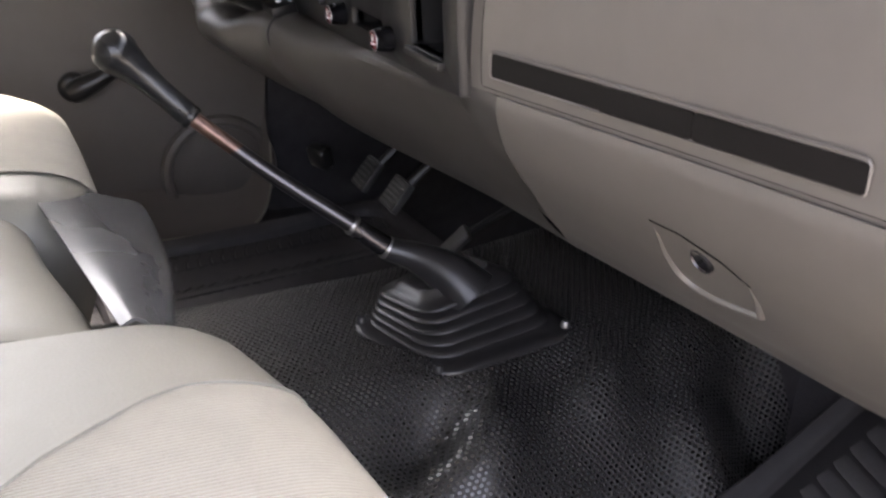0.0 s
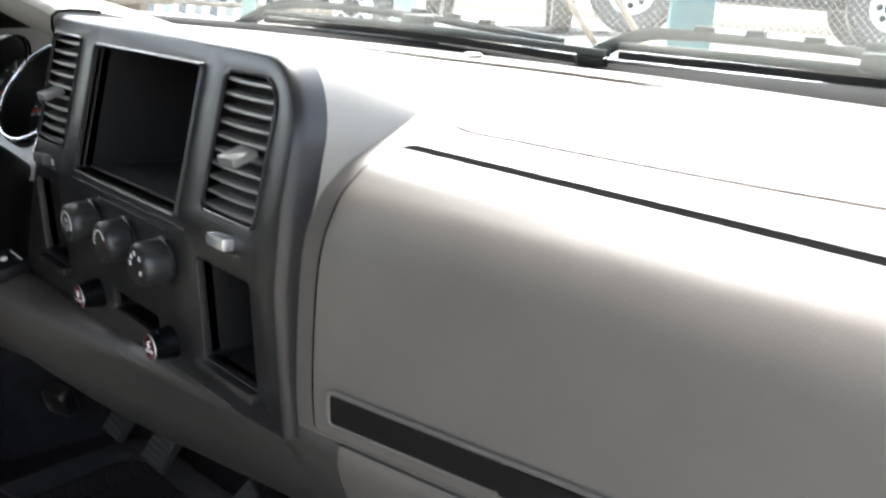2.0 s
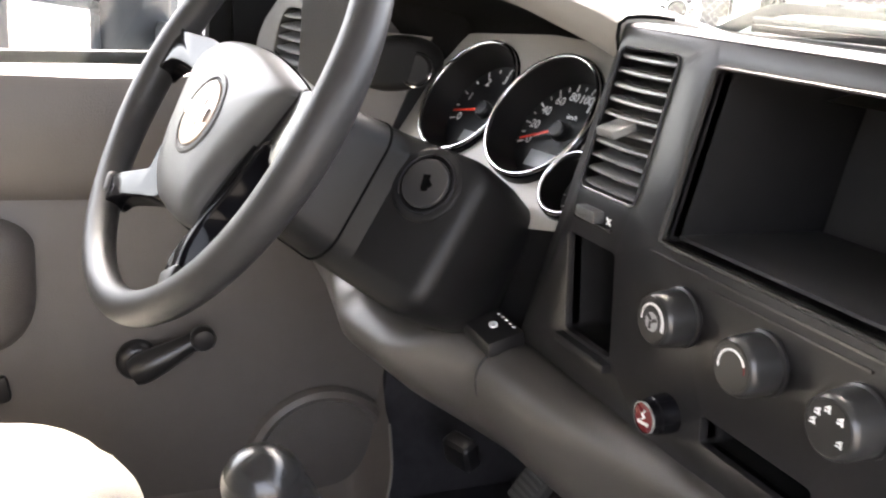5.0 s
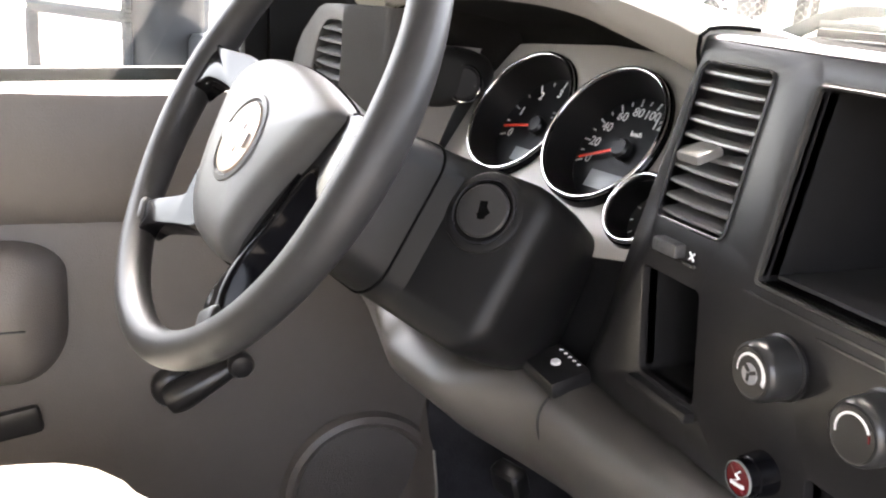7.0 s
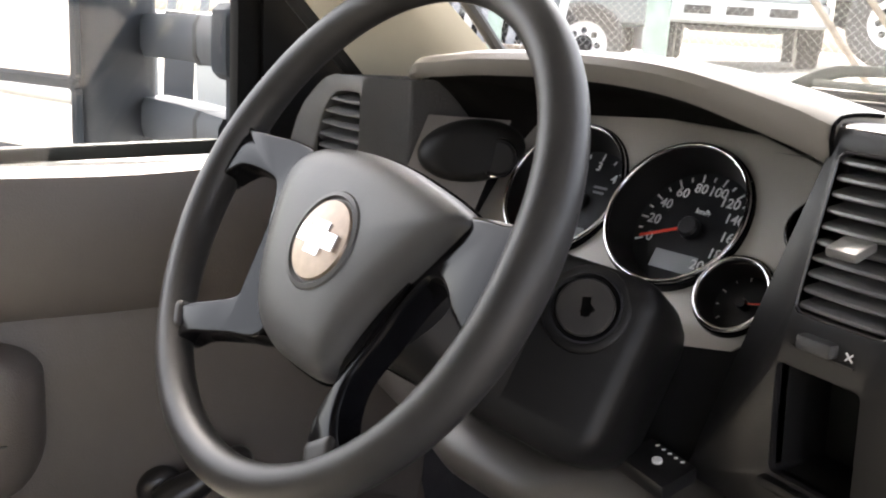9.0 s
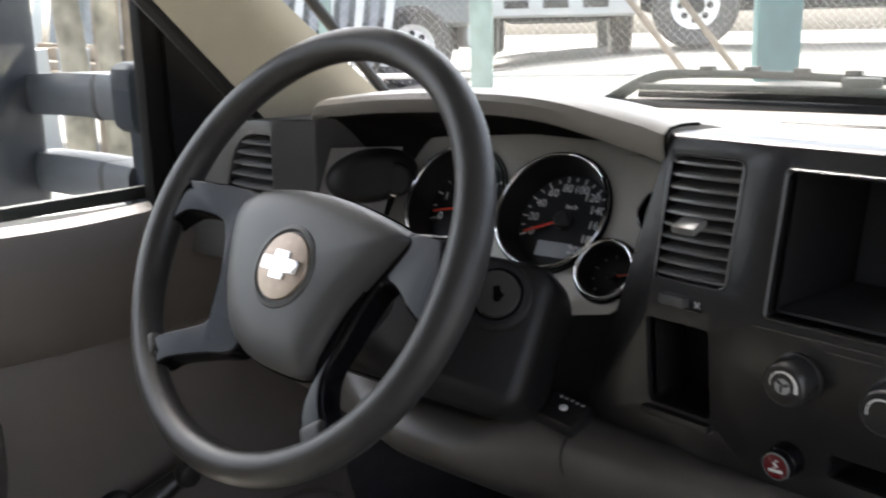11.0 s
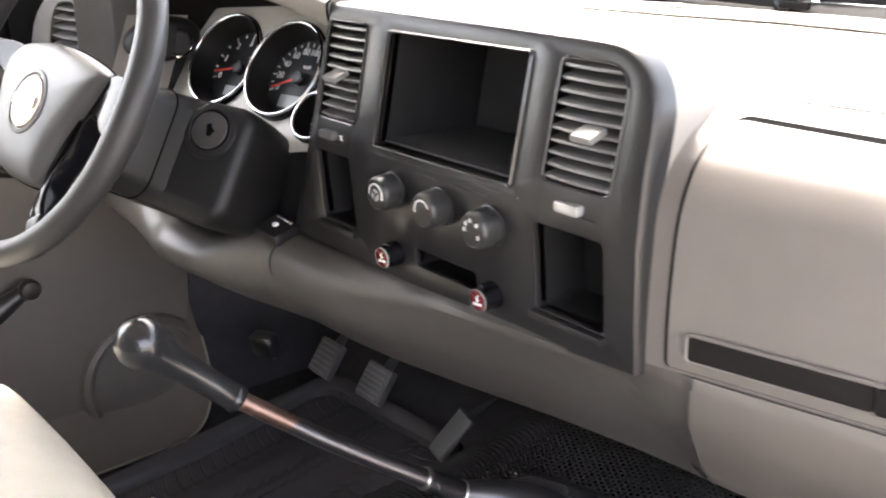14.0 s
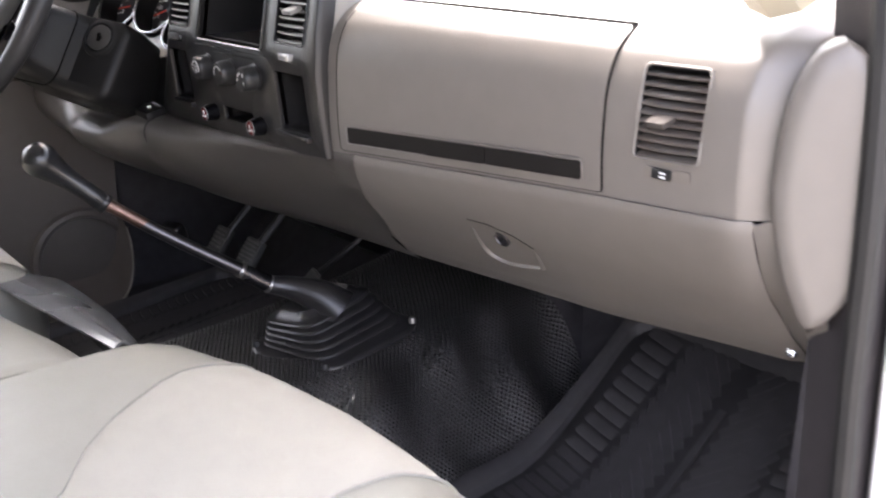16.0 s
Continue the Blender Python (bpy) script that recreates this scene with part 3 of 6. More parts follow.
lock = part("lock", turned([(0.0105, -0.004), (0.0105, 0.002), (0.0092, 0.003), (0.0085, 0.0012), (0, 0.0012)], 24, LOCK), STEEL, lower_box, "dark metal key lock")
part("keyhole", box((0.0095, 0.0025, 0.001), LOCK @ pose(0, 0, 0.0022, 0, 0, 40)), SEAL, lock)
# dashboard end
CAP = [(0.046, 0.615), (0.025, 0.602), (0.010, 0.569), (0.004, 0.52), (0.005, 0.475), (0.017, 0.425), (0.031, 0.39), (0.043, 0.371), (0.056, 0.376), (0.072, 0.398), (0.078, 0.42), (0.074, 0.49), (0.069, 0.56), (0.063, 0.602)]
ring = spline(CAP + CAP[:1], 57)[:-1]
rows = []
for k, o, dx in ((1.0, -0.06, 0.0), (1.0, 0.0, 0.0), (0.985, 0.005, 0.0005), (0.94, 0.0085, 0.002), (0.8, 0.0115, 0.006), (0.72, 0.012, 0.007), (0.3, 0.0125, 0.007)):
    rows.append([Vector((0.766, 0.088, 0)) + Vector((0.85, 0.53, 0)) * (0.043 + (q[0] - 0.043) * k + dx) + Vector((0.53, -0.85, 0)) * o + Vector((0, 0, 0.49 + (q[1] - 0.49) * (k ** 0.6))) for q in ring])
bm = grid(rows, close_v=True)
bm.verts.ensure_lookup_table()
bm.faces.new(bm.verts[-len(ring):])
part("end_cap", bm, TAUPE, dash)
part("end_filler", box((0.05, 0.2, 0.25), pose(0.80, 0.25, 0.49), 0.01), TAUPE_DARK, dash)
# screw under the corner
tagged(part("screw", turned([(0.005, 0), (0.005, 0.004), (0.003, 0.006), (0, 0.006)], 12, pose(0.786, 0.13, 0.337, 150)), CHROME), "small bright screw head under the dashboard corner", "screw")
out = [(0.245, 0.108), (0.233, 0.128), (0.224, 0.165), (0.213, 0.22), (0.204, 0.285), (0.212, 0.306), (0.26, 0.317), (0.4, 0.325), (0.56, 0.32)]
low = [(0.245, 0.108), (0.252, 0.103), (0.27, 0.102), (0.3, 0.106), (0.376, 0.116), (0.5, 0.134), (0.6, 0.15)]


def pad_z(x, y):
    """Height of the passenger side's rounded top edge and of the pad behind it."""
    yb = y_face(x) + 0.105
    if y > yb:
        return pad_height(y - yb, (y - yb) / (y_screen(x) - yb))
    return lerp([(a, b) for a, b in FINE if b > 0.52], y - y_face(x))


for line in (out, low):
    part("airbag_seam", tube([Vector((p.x, p.y, pad_z(p.x, p.y) + 0.0004)) for p in spline(line, 30)], 0.0012, 6), TAUPE_DARK, dash, "fine moulded airbag outline")
# corner grille on the top pad
grille = thing("demister_grille", "small dark slotted side demister grille", "vent")
for a, b, z in ((0.672, 0.726, 0.6345), (0.664, 0.736, 0.632), (0.689, 0.733, 0.6297)):
    part("slot", thicken(patch(a, b, z - 0.0007, z + 0.0007, 0.0006, 0.0008, n=8, nz=4), 0.0008), SEAL, grille)


# knee bolster
def bolster_profile(x):
    dip = smooth_step(-0.545, -0.48, x) * smooth_step(-0.30, -0.375, x)
    top = 0.414 - 0.022 * dip
    yo = lerp([(-0.8, -0.03), (-0.6, -0.05), (-0.45, -0.075), (-0.36, -0.06), (-0.28, -0.022), (-0.1, -0.008), (0.1, 0.0), (0.21, 0.009)], x)
    zb = lerp([(-0.8, 0.25), (-0.45, 0.253), (-0.2, 0.256), (0.0, 0.257), (0.2, 0.262)], x)
    pts = [(0.07 + 0.05 * dip, top - 0.03 * dip), (0.03, top + 0.001), (0.006, top - 0.002), (-0.008, top - 0.014), (-0.012, 0.382 - 0.01 * dip), (-0.004, 0.35), (0.02 - yo * 0.3, zb + 0.062), (0.06 - yo * 0.7, zb + 0.026), (0.135 - yo, zb)]
    s = smooth_step(-0.22, 0.2, x)
    fall = [(0.07, 0.430), (0.03, 0.430), (0.004, 0.429), (0.0, 0.423), (0.018, 0.4), (0.044, 0.366), (0.075, 0.332), (0.112, 0.29), (0.152, 0.259)]
    return [(x, (p[0] * (1 - s) + q[0] * s) + yo, p[1] * (1 - s) + q[1] * s) for p, q in zip(pts, fall)]


rows = [spline(bolster_profile(-0.80 + 1.01 * i / 90), 30) for i in range(91)]
part("knee_bolster", grid(rows), BOLSTER_SHADED, dash)
rows = []
for o, z in LFINE:
    x1 = low_edge(z) - 0.0012
    rows.append([(x, y_face(x) + o + 0.0004, z - 0.0075 * smooth_step(0.34, 0.43, z)) for x in (0.2 + (x1 - 0.2) * k / 8 for k in range(9))])
part("bolster_end", grid(rows), BOLSTER_SHADED, dash)
part("door_joint", tube([low_at(low_edge(z) - 0.0004, z, 0.002) for z in (0.436 - 0.165 * k / 24 for k in range(25))], 0.0014, 6), TAUPE, dash, "fine pale moulded joint")
sm = [(-0.262, 0.006, 0.416), (-0.262, -0.026, 0.405), (-0.262, -0.0335, 0.385), (-0.258, -0.024, 0.355)]
part("bolster_seam", tube(spline(sm, 14), 0.0011, 6), SEAL, dash)


# ---- air vents ----
def air_vent(name, label, x0, x1, z0, z1, at, slat_mat, n, tab, tab_mat, group, tilt=24):
    """A vent: dark box, slats and a tab; at(x, z, out) lies on its panel."""
    v = thing(name, label, "air vent", group)
    ring = [(x0, z0), (x1, z0), (x1, z1), (x0, z1)]
    bm = grid([[at(u, w, o) for u, w in ring] for o in (-0.001, -0.028)], close_v=True)
    bm.verts.ensure_lookup_table()
    bm.faces.new(bm.verts[-4:])
    part("duct", bm, CAVITY, v)
    t = radians(tilt)
    for k in range(n):
        z = z0 + (z1 - z0) * (k + 0.55) / n
        c0, c1 = at(x0 + 0.0006, z, -0.011), at(x1 - 0.0006, z, -0.011)
        cm = (c0 + c1) / 2
        nn = (at((x0 + x1) / 2, z, 1.0) - at((x0 + x1) / 2, z, 0.0)).normalized()
        out = (nn * math.cos(t) - Vector((0, 0, 1)) * math.sin(t)).normalized()
        up = out.cross((c1 - c0).normalized()).normalized()
        rows = []
        for s in range(7):
            c = c0 + (c1 - c0) * s / 6
            bow = out * 0.0015 * math.sin(math.pi * s / 6)
            rows.append([c + bow + out * a + up * b for a, b in ((-0.010, -0.0008), (0.002, -0.0016), (0.0064, -0.0021), (0.0082, -0.0016), (0.0092, -0.0002), (0.0086, 0.0012), (0.0066, 0.0019), (0.002, 0.0016), (-0.010, 0.0008))])
        bm = grid(rows, close_v=True)
        bm.verts.ensure_lookup_table()
        bm.faces.new(bm.verts[:9])
        bm.faces.new(bm.verts[-9:])
        part("slat", bm, slat_mat, v)
    c = at(tab[0], tab[1], 0.0)
    nn = (at(tab[0], tab[1], 1.0) - c).normalized()
    m = Matrix.Translation(c + nn * 0.004) @ (-nn).to_track_quat("Y", "Z").to_matrix().to_4x4() @ pose(0, 0, 0, 20, 0, 0)
    part("tab", box((0.0205, 0.019, 0.0062), m, 0.002), tab_mat, v, "ribbed adjuster tab")
    return v


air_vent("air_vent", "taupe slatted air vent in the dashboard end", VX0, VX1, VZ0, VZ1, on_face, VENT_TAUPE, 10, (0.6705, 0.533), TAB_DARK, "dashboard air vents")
part("vent_rim", join(*[tube([on_face(*a, 0.001), on_face(*b, 0.001)], 0.0016, 6) for a, b in zip(rounded(VX0, VZ0, VX1, VZ1, 0.006, 3), rounded(VX0, VZ0, VX1, VZ1, 0.006, 3)[1:] + rounded(VX0, VZ0, VX1, VZ1, 0.006, 3)[:1])]), TAUPE, dash)
dial = thing("vent_thumbwheel", "small dark vent thumbwheel with white marks", "switch")
part("recess", thicken(patch(0.655, 0.7025, 0.4725, 0.4845, 0.002, 0.0006, 8, 4), 0.001), TAUPE_DARK, dial)
part("wheel", box((0.02, 0.008, 0.010), Matrix.Translation(on_face(0.6745, 0.4788, 0.001)), 0.002), BLACK, dial)
for k in (-1, 1):
    part("mark", box((0.006, 0.001, 0.0016), Matrix.Translation(on_face(0.6775, 0.4788 + 0.002 * k, 0.0056))), WHITE_MARK, dial)

# ---- centre stack ----
stack = thing("centre_stack", "black plastic centre control panel with empty radio opening", "control panel")
EDGE = [(-0.197, 0.6705), (-0.1, 0.6695), (0.0, 0.669), (0.1, 0.668), (0.15, 0.6675)] + [(0.165 + 0.052 * math.sin(radians(a)), 0.613 + 0.054 * math.cos(radians(a))) for a in range(8, 91, 9)] + [(0.218, 0.58), (0.219, 0.53), (0.219, 0.48), (0.218, 0.428)]
outer = [(-0.268, 0.418), (-0.1, 0.418), (0.12, 0.42)] + EDGE[::-1]


def stack_at(x, z, out=0.0):
    y = lerp([(0.43, 0.004), (0.5, -0.006), (0.55, -0.008), (0.6, 0.0), (0.65, 0.011), (0.68, 0.02)], z)
    return Vector((x, y - out, z))


SCREEN = rounded(-0.0905, 0.551, 0.0915, 0.6535, 0.003)
holes = [SCREEN, rounded(-0.190, 0.562, -0.126, 0.657, 0.006), rounded(0.124, 0.562, 0.192, 0.6545, (0.006, 0.006, 0.022, 0.006)),
         rounded(-0.196, 0.454, -0.138, 0.528, 0.004), rounded(0.118, 0.452, 0.189, 0.527, 0.004), rounded(-0.042, 0.441, 0.044, 0.4595, 0.003)]
part("bezel", plate(outer, holes, stack_at, 0.012, 0.0012), BLACK, stack)
for h, d, nm in ((holes[0], 0.126, "radio_opening"), (holes[3], 0.055, "pocket"), (holes[4], 0.06, "pocket"), (holes[5], 0.045, "pocket")):
    bm = grid([[stack_at(u, v) + Vector((0, y, 0)) for u, v in h] for y in (0.006, d)], close_v=True)
    bm.verts.ensure_lookup_table()
    bm.faces.new(bm.verts[len(h):])
    part(nm, bm, CAVITY, stack, "empty dark opening" if nm == "radio_opening" else "")
# Thin sheets added over back and floor to carry the lit tone.
part("lit_back", thicken(grid([[stack_at(u, v) + Vector((0, 0.1245, 0)) for v in (0.554, 0.60, 0.651)] for u in (-0.088, 0.0, 0.089)]), 0.002), RADIO_LIT, stack, "back of the radio opening, lightened to stand for light")
part("lit_floor", box((0.178, 0.112, 0.002), Matrix.Translation(stack_at(0.0005, 0.5535) + Vector((0, 0.066, 0)))), RADIO_LIT, stack, "floor of the radio opening, lightened to stand for light")
# rim round the radio opening
rows = []
big = rounded(-0.0932, 0.5483, 0.0942, 0.6562, 0.005)
mid = rounded(-0.0919, 0.5497, 0.0929, 0.6549, 0.004)
for loop, o in ((big, 0.0), (big, 0.0016), (mid, 0.0032), (SCREEN, 0.002), (SCREEN, -0.004)):
    rows.append([stack_at(u, v, o) for u, v in loop])
part("radio_rim", grid(rows, close_v=True), RIM_GREY, stack, "satin grey rim of the radio opening")
part("sill_line", box((0.2, 0.0016, 0.0014), Matrix.Translation(stack_at(0.001, 0.5425, 0.0006))), RIM_GREY, stack)
part("accent_line", box((0.115, 0.0012, 0.0012), Matrix.Translation(stack_at(0.012, 0.536, 0.0006))), RIM_GREY, stack)
for h in (holes[3], holes[4]):
    x0, x1 = min(p[0] for p in h), max(p[0] for p in h)
    part("pocket_lip", box((x1 - x0 + 0.006, 0.012, 0.007), Matrix.Translation(stack_at((x0 + x1) / 2, 0.4475, 0.002)), 0.002), BLACK, stack)
# side of the bezel and the cowl that runs into the top pad
rows_black, rows_cowl = [], []
COWL = [Vector(c) for c in ((-0.2, 0.25, 0.6515), (-0.1, 0.255, 0.652), (0.0, 0.255, 0.652), (0.07, 0.232, 0.6515), (0.12, 0.205, 0.6505), (0.14, 0.188, 0.650), (0.156, 0.173, 0.649), (0.170, 0.159, 0.6475), (0.183, 0.146, 0.646), (0.195, 0.133, 0.644), (0.205, 0.121, 0.641), (0.212, 0.11, 0.636), (0.217, 0.09, 0.6285), (0.220, 0.07, 0.618), (0.222, 0.04, 0.604), (0.2235, 0.02, 0.575), (0.2235, 0.01, 0.53), (0.2235, 0.01, 0.48), (0.2235, 0.01, 0.428))]
for i, (x, z) in enumerate(EDGE):
    p = stack_at(x, z)
    a = 0.0 if z > 0.66 and x < 0.17 else math.atan2(x - 0.165, z - 0.613) if z > 0.613 else math.pi / 2
    nn = Vector((math.sin(a), 0, math.cos(a)))
    back = COWL[i]
    if back.z < 0.638:
        back = Vector((back.x, y_face(back.x) + offset_at(back.z) + 0.0015, back.z))
    rows_black.append([p, p + nn * 0.0015 + Vector((0, 0.002, 0)), p + nn * 0.003 + Vector((0, 0.008, 0)), p + nn * 0.003 + Vector((0, 0.022, 0))])
    q = p + nn * 0.0025 + Vector((0, 0.021, 0))
    if back.y > 0.1:
        back = Vector((back.x, back.y, min(back.z, pad_height(back.y - 0.1, (back.y - 0.1) / 0.45) - 0.0005)))
    d = back - q
    drop = max(0.0, -d.z)
    m1 = q + Vector((d.x * 0.22, d.y * 0.35, d.z * 0.35 + drop * 0.18))
    m2 = q + Vector((d.x * 0.62, d.y * 0.72, d.z * 0.72 + drop * 0.0))
    rows_cowl.append(spline([q, m1, m2, back], 12))
part("bezel_edge", grid(rows_black), BLACK, stack)
part("stack_cowl", grid(rows_cowl), TAUPE_LIT, dash)

for h, tab in ((holes[1], (-0.162, 0.606)), (holes[2], (0.166, 0.604))):
    x0, x1, z0, z1 = min(p[0] for p in h), max(p[0] for p in h), min(p[1] for p in h), max(p[1] for p in h)
    air_vent("air_vent", "black slatted centre air vent with grey tab", x0, x1, z0, z1, stack_at, VENT_BLACK, 10, tab, TAB_GREY, "dashboard air vents", tilt=13)
    part("vent_rim", join(*[tube([stack_at(*a, 0.0004), stack_at(*b, 0.0004)], 0.0011, 6) for a, b in zip(h, h[1:] + h[:1])]), BLACK_SATIN, stack)
# vent shut-off sliders
for x, mat, lab in ((-0.168, DARK_GREY, "small dark vent slider with white cross"), (0.157, SHINY_GREY, "small shiny vent slider")):
    sl = thing("vent_slider", lab, "switch", "vent sliders")
    part("track", box((0.044, 0.002, 0.002), Matrix.Translation(stack_at(x + 0.002, 0.5415, 0.0006)), 0.0006), RIM_GREY, sl)
    part("slider", box((0.024, 0.010, 0.009), Matrix.Translation(stack_at(x, 0.5475, 0.002)), 0.0025), mat, sl)
    if x < 0:
        for r in (45, -45):
            part("mark", box((0.0065, 0.0008, 0.0009), Matrix.Translation(stack_at(x + 0.02, 0.547, 0.0004)) @ pose(0, 0, 0, 0, r, 0)), WHITE_MARK, sl)


def arc_mark(r0, r1, a0, a1, z=0.0003, n=20):
    """A thin flat arc, with some thickness, about z."""
    rows = []
    for i in range(n + 1):
        a = radians(a0 + (a1 - a0) * i / n)
        w = r0 + (r1 - r0) * i / n
        rows.append([(r * math.cos(a), r * math.sin(a), h) for r, h in ((0.0118, 0), (0.0118, z), (0.0118 + w, z), (0.0118 + w, 0))])
    return grid(rows)


# ---- control knobs ----
def control_knob(x, z, label, kind):
    m = Matrix.Translation(stack_at(x, z)) @ pose(0, 0, 0, 92, 0, 0) @ Matrix.Diagonal((0.77, 0.77, 1.0, 1.0))
    k = thing("control_knob", label, "knob", "climate control knobs", at=m)
    part("skirt", turned([(0.0235, 0.0), (0.0235, 0.002), (0.022, 0.003)], 40), BLACK, k)
    rows = []
    for r, h in ((0.0215, 0.002), (0.0212, 0.012), (0.0205, 0.0185), (0.0195, 0.0205), (0.018, 0.0215), (0.0165, 0.0212), (0.0158, 0.0202), (0.0, 0.0202)):
        rows.append([(r * (1 + (0.012 if j % 2 and 0.002 < h < 0.019 else 0)) * math.cos(2 * math.pi * j / 72), r * (1 + (0.012 if j % 2 and 0.002 < h < 0.019 else 0)) * math.sin(2 * math.pi * j / 72), h) for j in range(72)])
    bm = grid(rows, close_v=True)
    bmesh.ops.remove_doubles(bm, verts=bm.verts[:], dist=1e-6)
    cap = part("cap", bm, KNOB_SIDE, k, "satin grey knob body")
    part("face", turned([(0.0172, 0.0206), (0.0168, 0.0217), (0.0, 0.0218)], 40), KNOB, k, "black printed knob face")
    face = 0.0218
    if kind == "fan":
        bm = arc_mark(0.0008, 0.0035, 190, -20)
        bm.transform(pose(0, 0, face))
        part("scale", bm, WHITE_MARK, cap, "white widening arc")
        part("fan_disc", turned([(0.0075, 0.0), (0.0072, 0.0004), (0, 0.0005)], 24, pose(0, -0.001, face)), GREY_MARK, cap)
        for a in (0, 120, 240):
            bm = box((0.006, 0.0026, 0.0004), pose(0, 0, face + 0.0002) @ pose(0, 0, 0, 0, 0, a) @ pose(0.0035, 0.001, 0.0004, 0, 0, 25), 0.0)
            part("blade", bm, KNOB, cap)
    elif kind == "heat":
        bm = arc_mark(0.0014, 0.0018, 195, 25)
        bm.transform(pose(0, 0, face))
        part("scale", bm, WHITE_MARK, cap, "white arc")
        bm = arc_mark(0.0016, 0.0012, 22, 0, n=8)
        bm.transform(pose(0, 0, face))
        part("hot_end", bm, RED, cap, "red arc end")
    else:
        for i, a in enumerate((180, 142, 100, 45, -28)):
            q = pose(0.0115 * math.cos(radians(a)), 0.0115 * math.sin(radians(a)), face)
            bm = join(box((0.0042, 0.0012, 0.0004), q @ pose(0, 0.0012, 0.0002, 0, 0, 30)), box((0.0014, 0.0036, 0.0004), q @ pose(0.0012, -0.0006, 0.0002, 0, 0, 10)), box((0.002, 0.001, 0.0004), q @ pose(-0.0012, -0.0016, 0.0002)))
            part("symbol", bm, WHITE_MARK, cap)
    return k


control_knob(-0.064, 0.5125, "round black fan speed knob with white arc", "fan")
control_knob(0.004, 0.5125, "round black temperature knob with white arc", "heat")
control_knob(0.069, 0.5115, "round black air direction knob with white symbols", "mode")

# power outlet caps with a crossed-out cigarette
for x in (-0.071, 0.066):
    m = Matrix.Translation(stack_at(x, 0.4465)) @ pose(0, 0, 0, 94, 0, 0) @ Matrix.Diagonal((0.76, 0.76, 1.5, 1.0))
    o = thing("outlet_cap", "red power outlet cap with no-smoking symbol", "outlet cap", "power outlets", at=m)
    part("socket", turned([(0.0165, 0), (0.0165, 0.003), (0.0155, 0.008), (0.0145, 0.0085), (0.014, 0.012), (0.0128, 0.0125), (0.0125, 0.011)], 36, caps=False), BLACK_GLOSS, o)
    part("collar", turned([(0.0135, 0.0085), (0.0142, 0.0105), (0.0135, 0.0128), (0.0126, 0.0128)], 36, caps=False), SHINY_GREY, o)
    c = part("cap", turned([(0.0126, 0.004), (0.0126, 0.0122), (0.0, 0.0128)], 36), RED, o)
    part("cigarette", box((0.0135, 0.0026, 0.0006), pose(0.0005, -0.004, 0.0129, 0, 0, 6)), WHITE_MARK, c)
    part("smoke", tube([(-0.001, -0.001, 0.0129), (0.0025, 0.0012, 0.0129), (-0.0015, 0.0034, 0.0129), (0.002, 0.007, 0.0129)], 0.0007, 6), WHITE_MARK, c)
    part("slash", box((0.0225, 0.0016, 0.0006), pose(0, 0, 0.0127, 0, 0, -48)), RED_DARK, c)

# small control box on the bolster
sw = thing("switch_box", "small black switch box with white dial mark", "switch", at=pose(-0.276, -0.014, 0.4195, 14, 6, 4))
part("case", box((0.044, 0.034, 0.014), None, 0.003), BLACK, sw)
part("dial", turned([(0.0038, 0.006), (0.0038, 0.0085), (0.003, 0.0092), (0, 0.0092)], 20), WHITE_MARK, sw)
for k in range(5):
    part("tick", box((0.0028, 0.0012, 0.001), pose(-0.012 + 0.006 * k, 0.0125, 0.0072, 0, 0, 50)), WHITE_MARK, sw)

# ---- instruments ----
HOODX = [-0.606, -0.6045, -0.6025, -0.600, -0.596] + [-0.592 + 0.393 * i / 56 for i in range(57)]


crown = curve([(-0.606, 0.667), (-0.6045, 0.676), (-0.600, 0.683), (-0.592, 0.687), (-0.57, 0.6895), (-0.5, 0.697), (-0.38, 0.702), (-0.29, 0.698), (-0.22, 0.683), (-0.2, 0.6765), (-0.17, 0.672)])
lip_y = curve([(-0.606, -0.05), (-0.5, -0.042), (-0.4, -0.032), (-0.33, -0.023), (-0.27, -0.011), (-0.22, 0.009), (-0.19, 0.022)])
lip_h = curve([(-0.606, 0.002), (-0.6045, 0.0095), (-0.600, 0.0155), (-0.592, 0.018), (-0.5, 0.0195), (-0.4, 0.0195), (-0.31, 0.021), (-0.25, 0.025), (-0.2, 0.029)])
rows, liner = [], []
for x in HOODX:
    c = crown(x)
    yf, th = lip_y(x), lip_h(x)
    rows.append(spline([(x, yf + 0.01, c - th - 0.001), (x, yf, c - th), (x, yf - 0.005, c - min(0.007, th * 0.45)), (x, yf + 0.006, c), (x, yf + 0.05, c - 0.001), (x, yf + 0.12, c - 0.014), (x, 0.22, 0.651)], 18))
    lz = lerp([(-0.61, 0.585), (-0.575, 0.60), (-0.56, 0.638), (-0.55, 0.64), (-0.42, 0.65), (-0.33, 0.648), (-0.26, 0.632), (-0.2, 0.61), (-0.18, 0.60)], x)
    ly = 0.0565 + 0.11 * (x + 0.42) + 0.6 * (lz - 0.585)
    liner.append(spline([(x, yf + 0.006, c - th - 0.001), (x, yf + 0.03, c - th - 0.003), (x, ly - 0.01, (c - th) * 0.3 + lz * 0.7 + 0.006), (x, ly + 0.002, lz)], 10))
part("cluster_hood", grid(rows), TAUPE_LIT, dash)
end = bmesh.new()
end.faces.new([end.verts.new(q) for q in list(rows[-1]) + list(liner[-1])[::-1]])
part("hood_end", thicken(end, 0.002), TAUPE_LIT, dash)
part("hood_seam", tube([q + Vector((0.0015, -0.0005, 0.0004)) for q in rows[-1][1:9]], 0.0014, 6), GAP, dash, "dark joint between hood and centre panel")
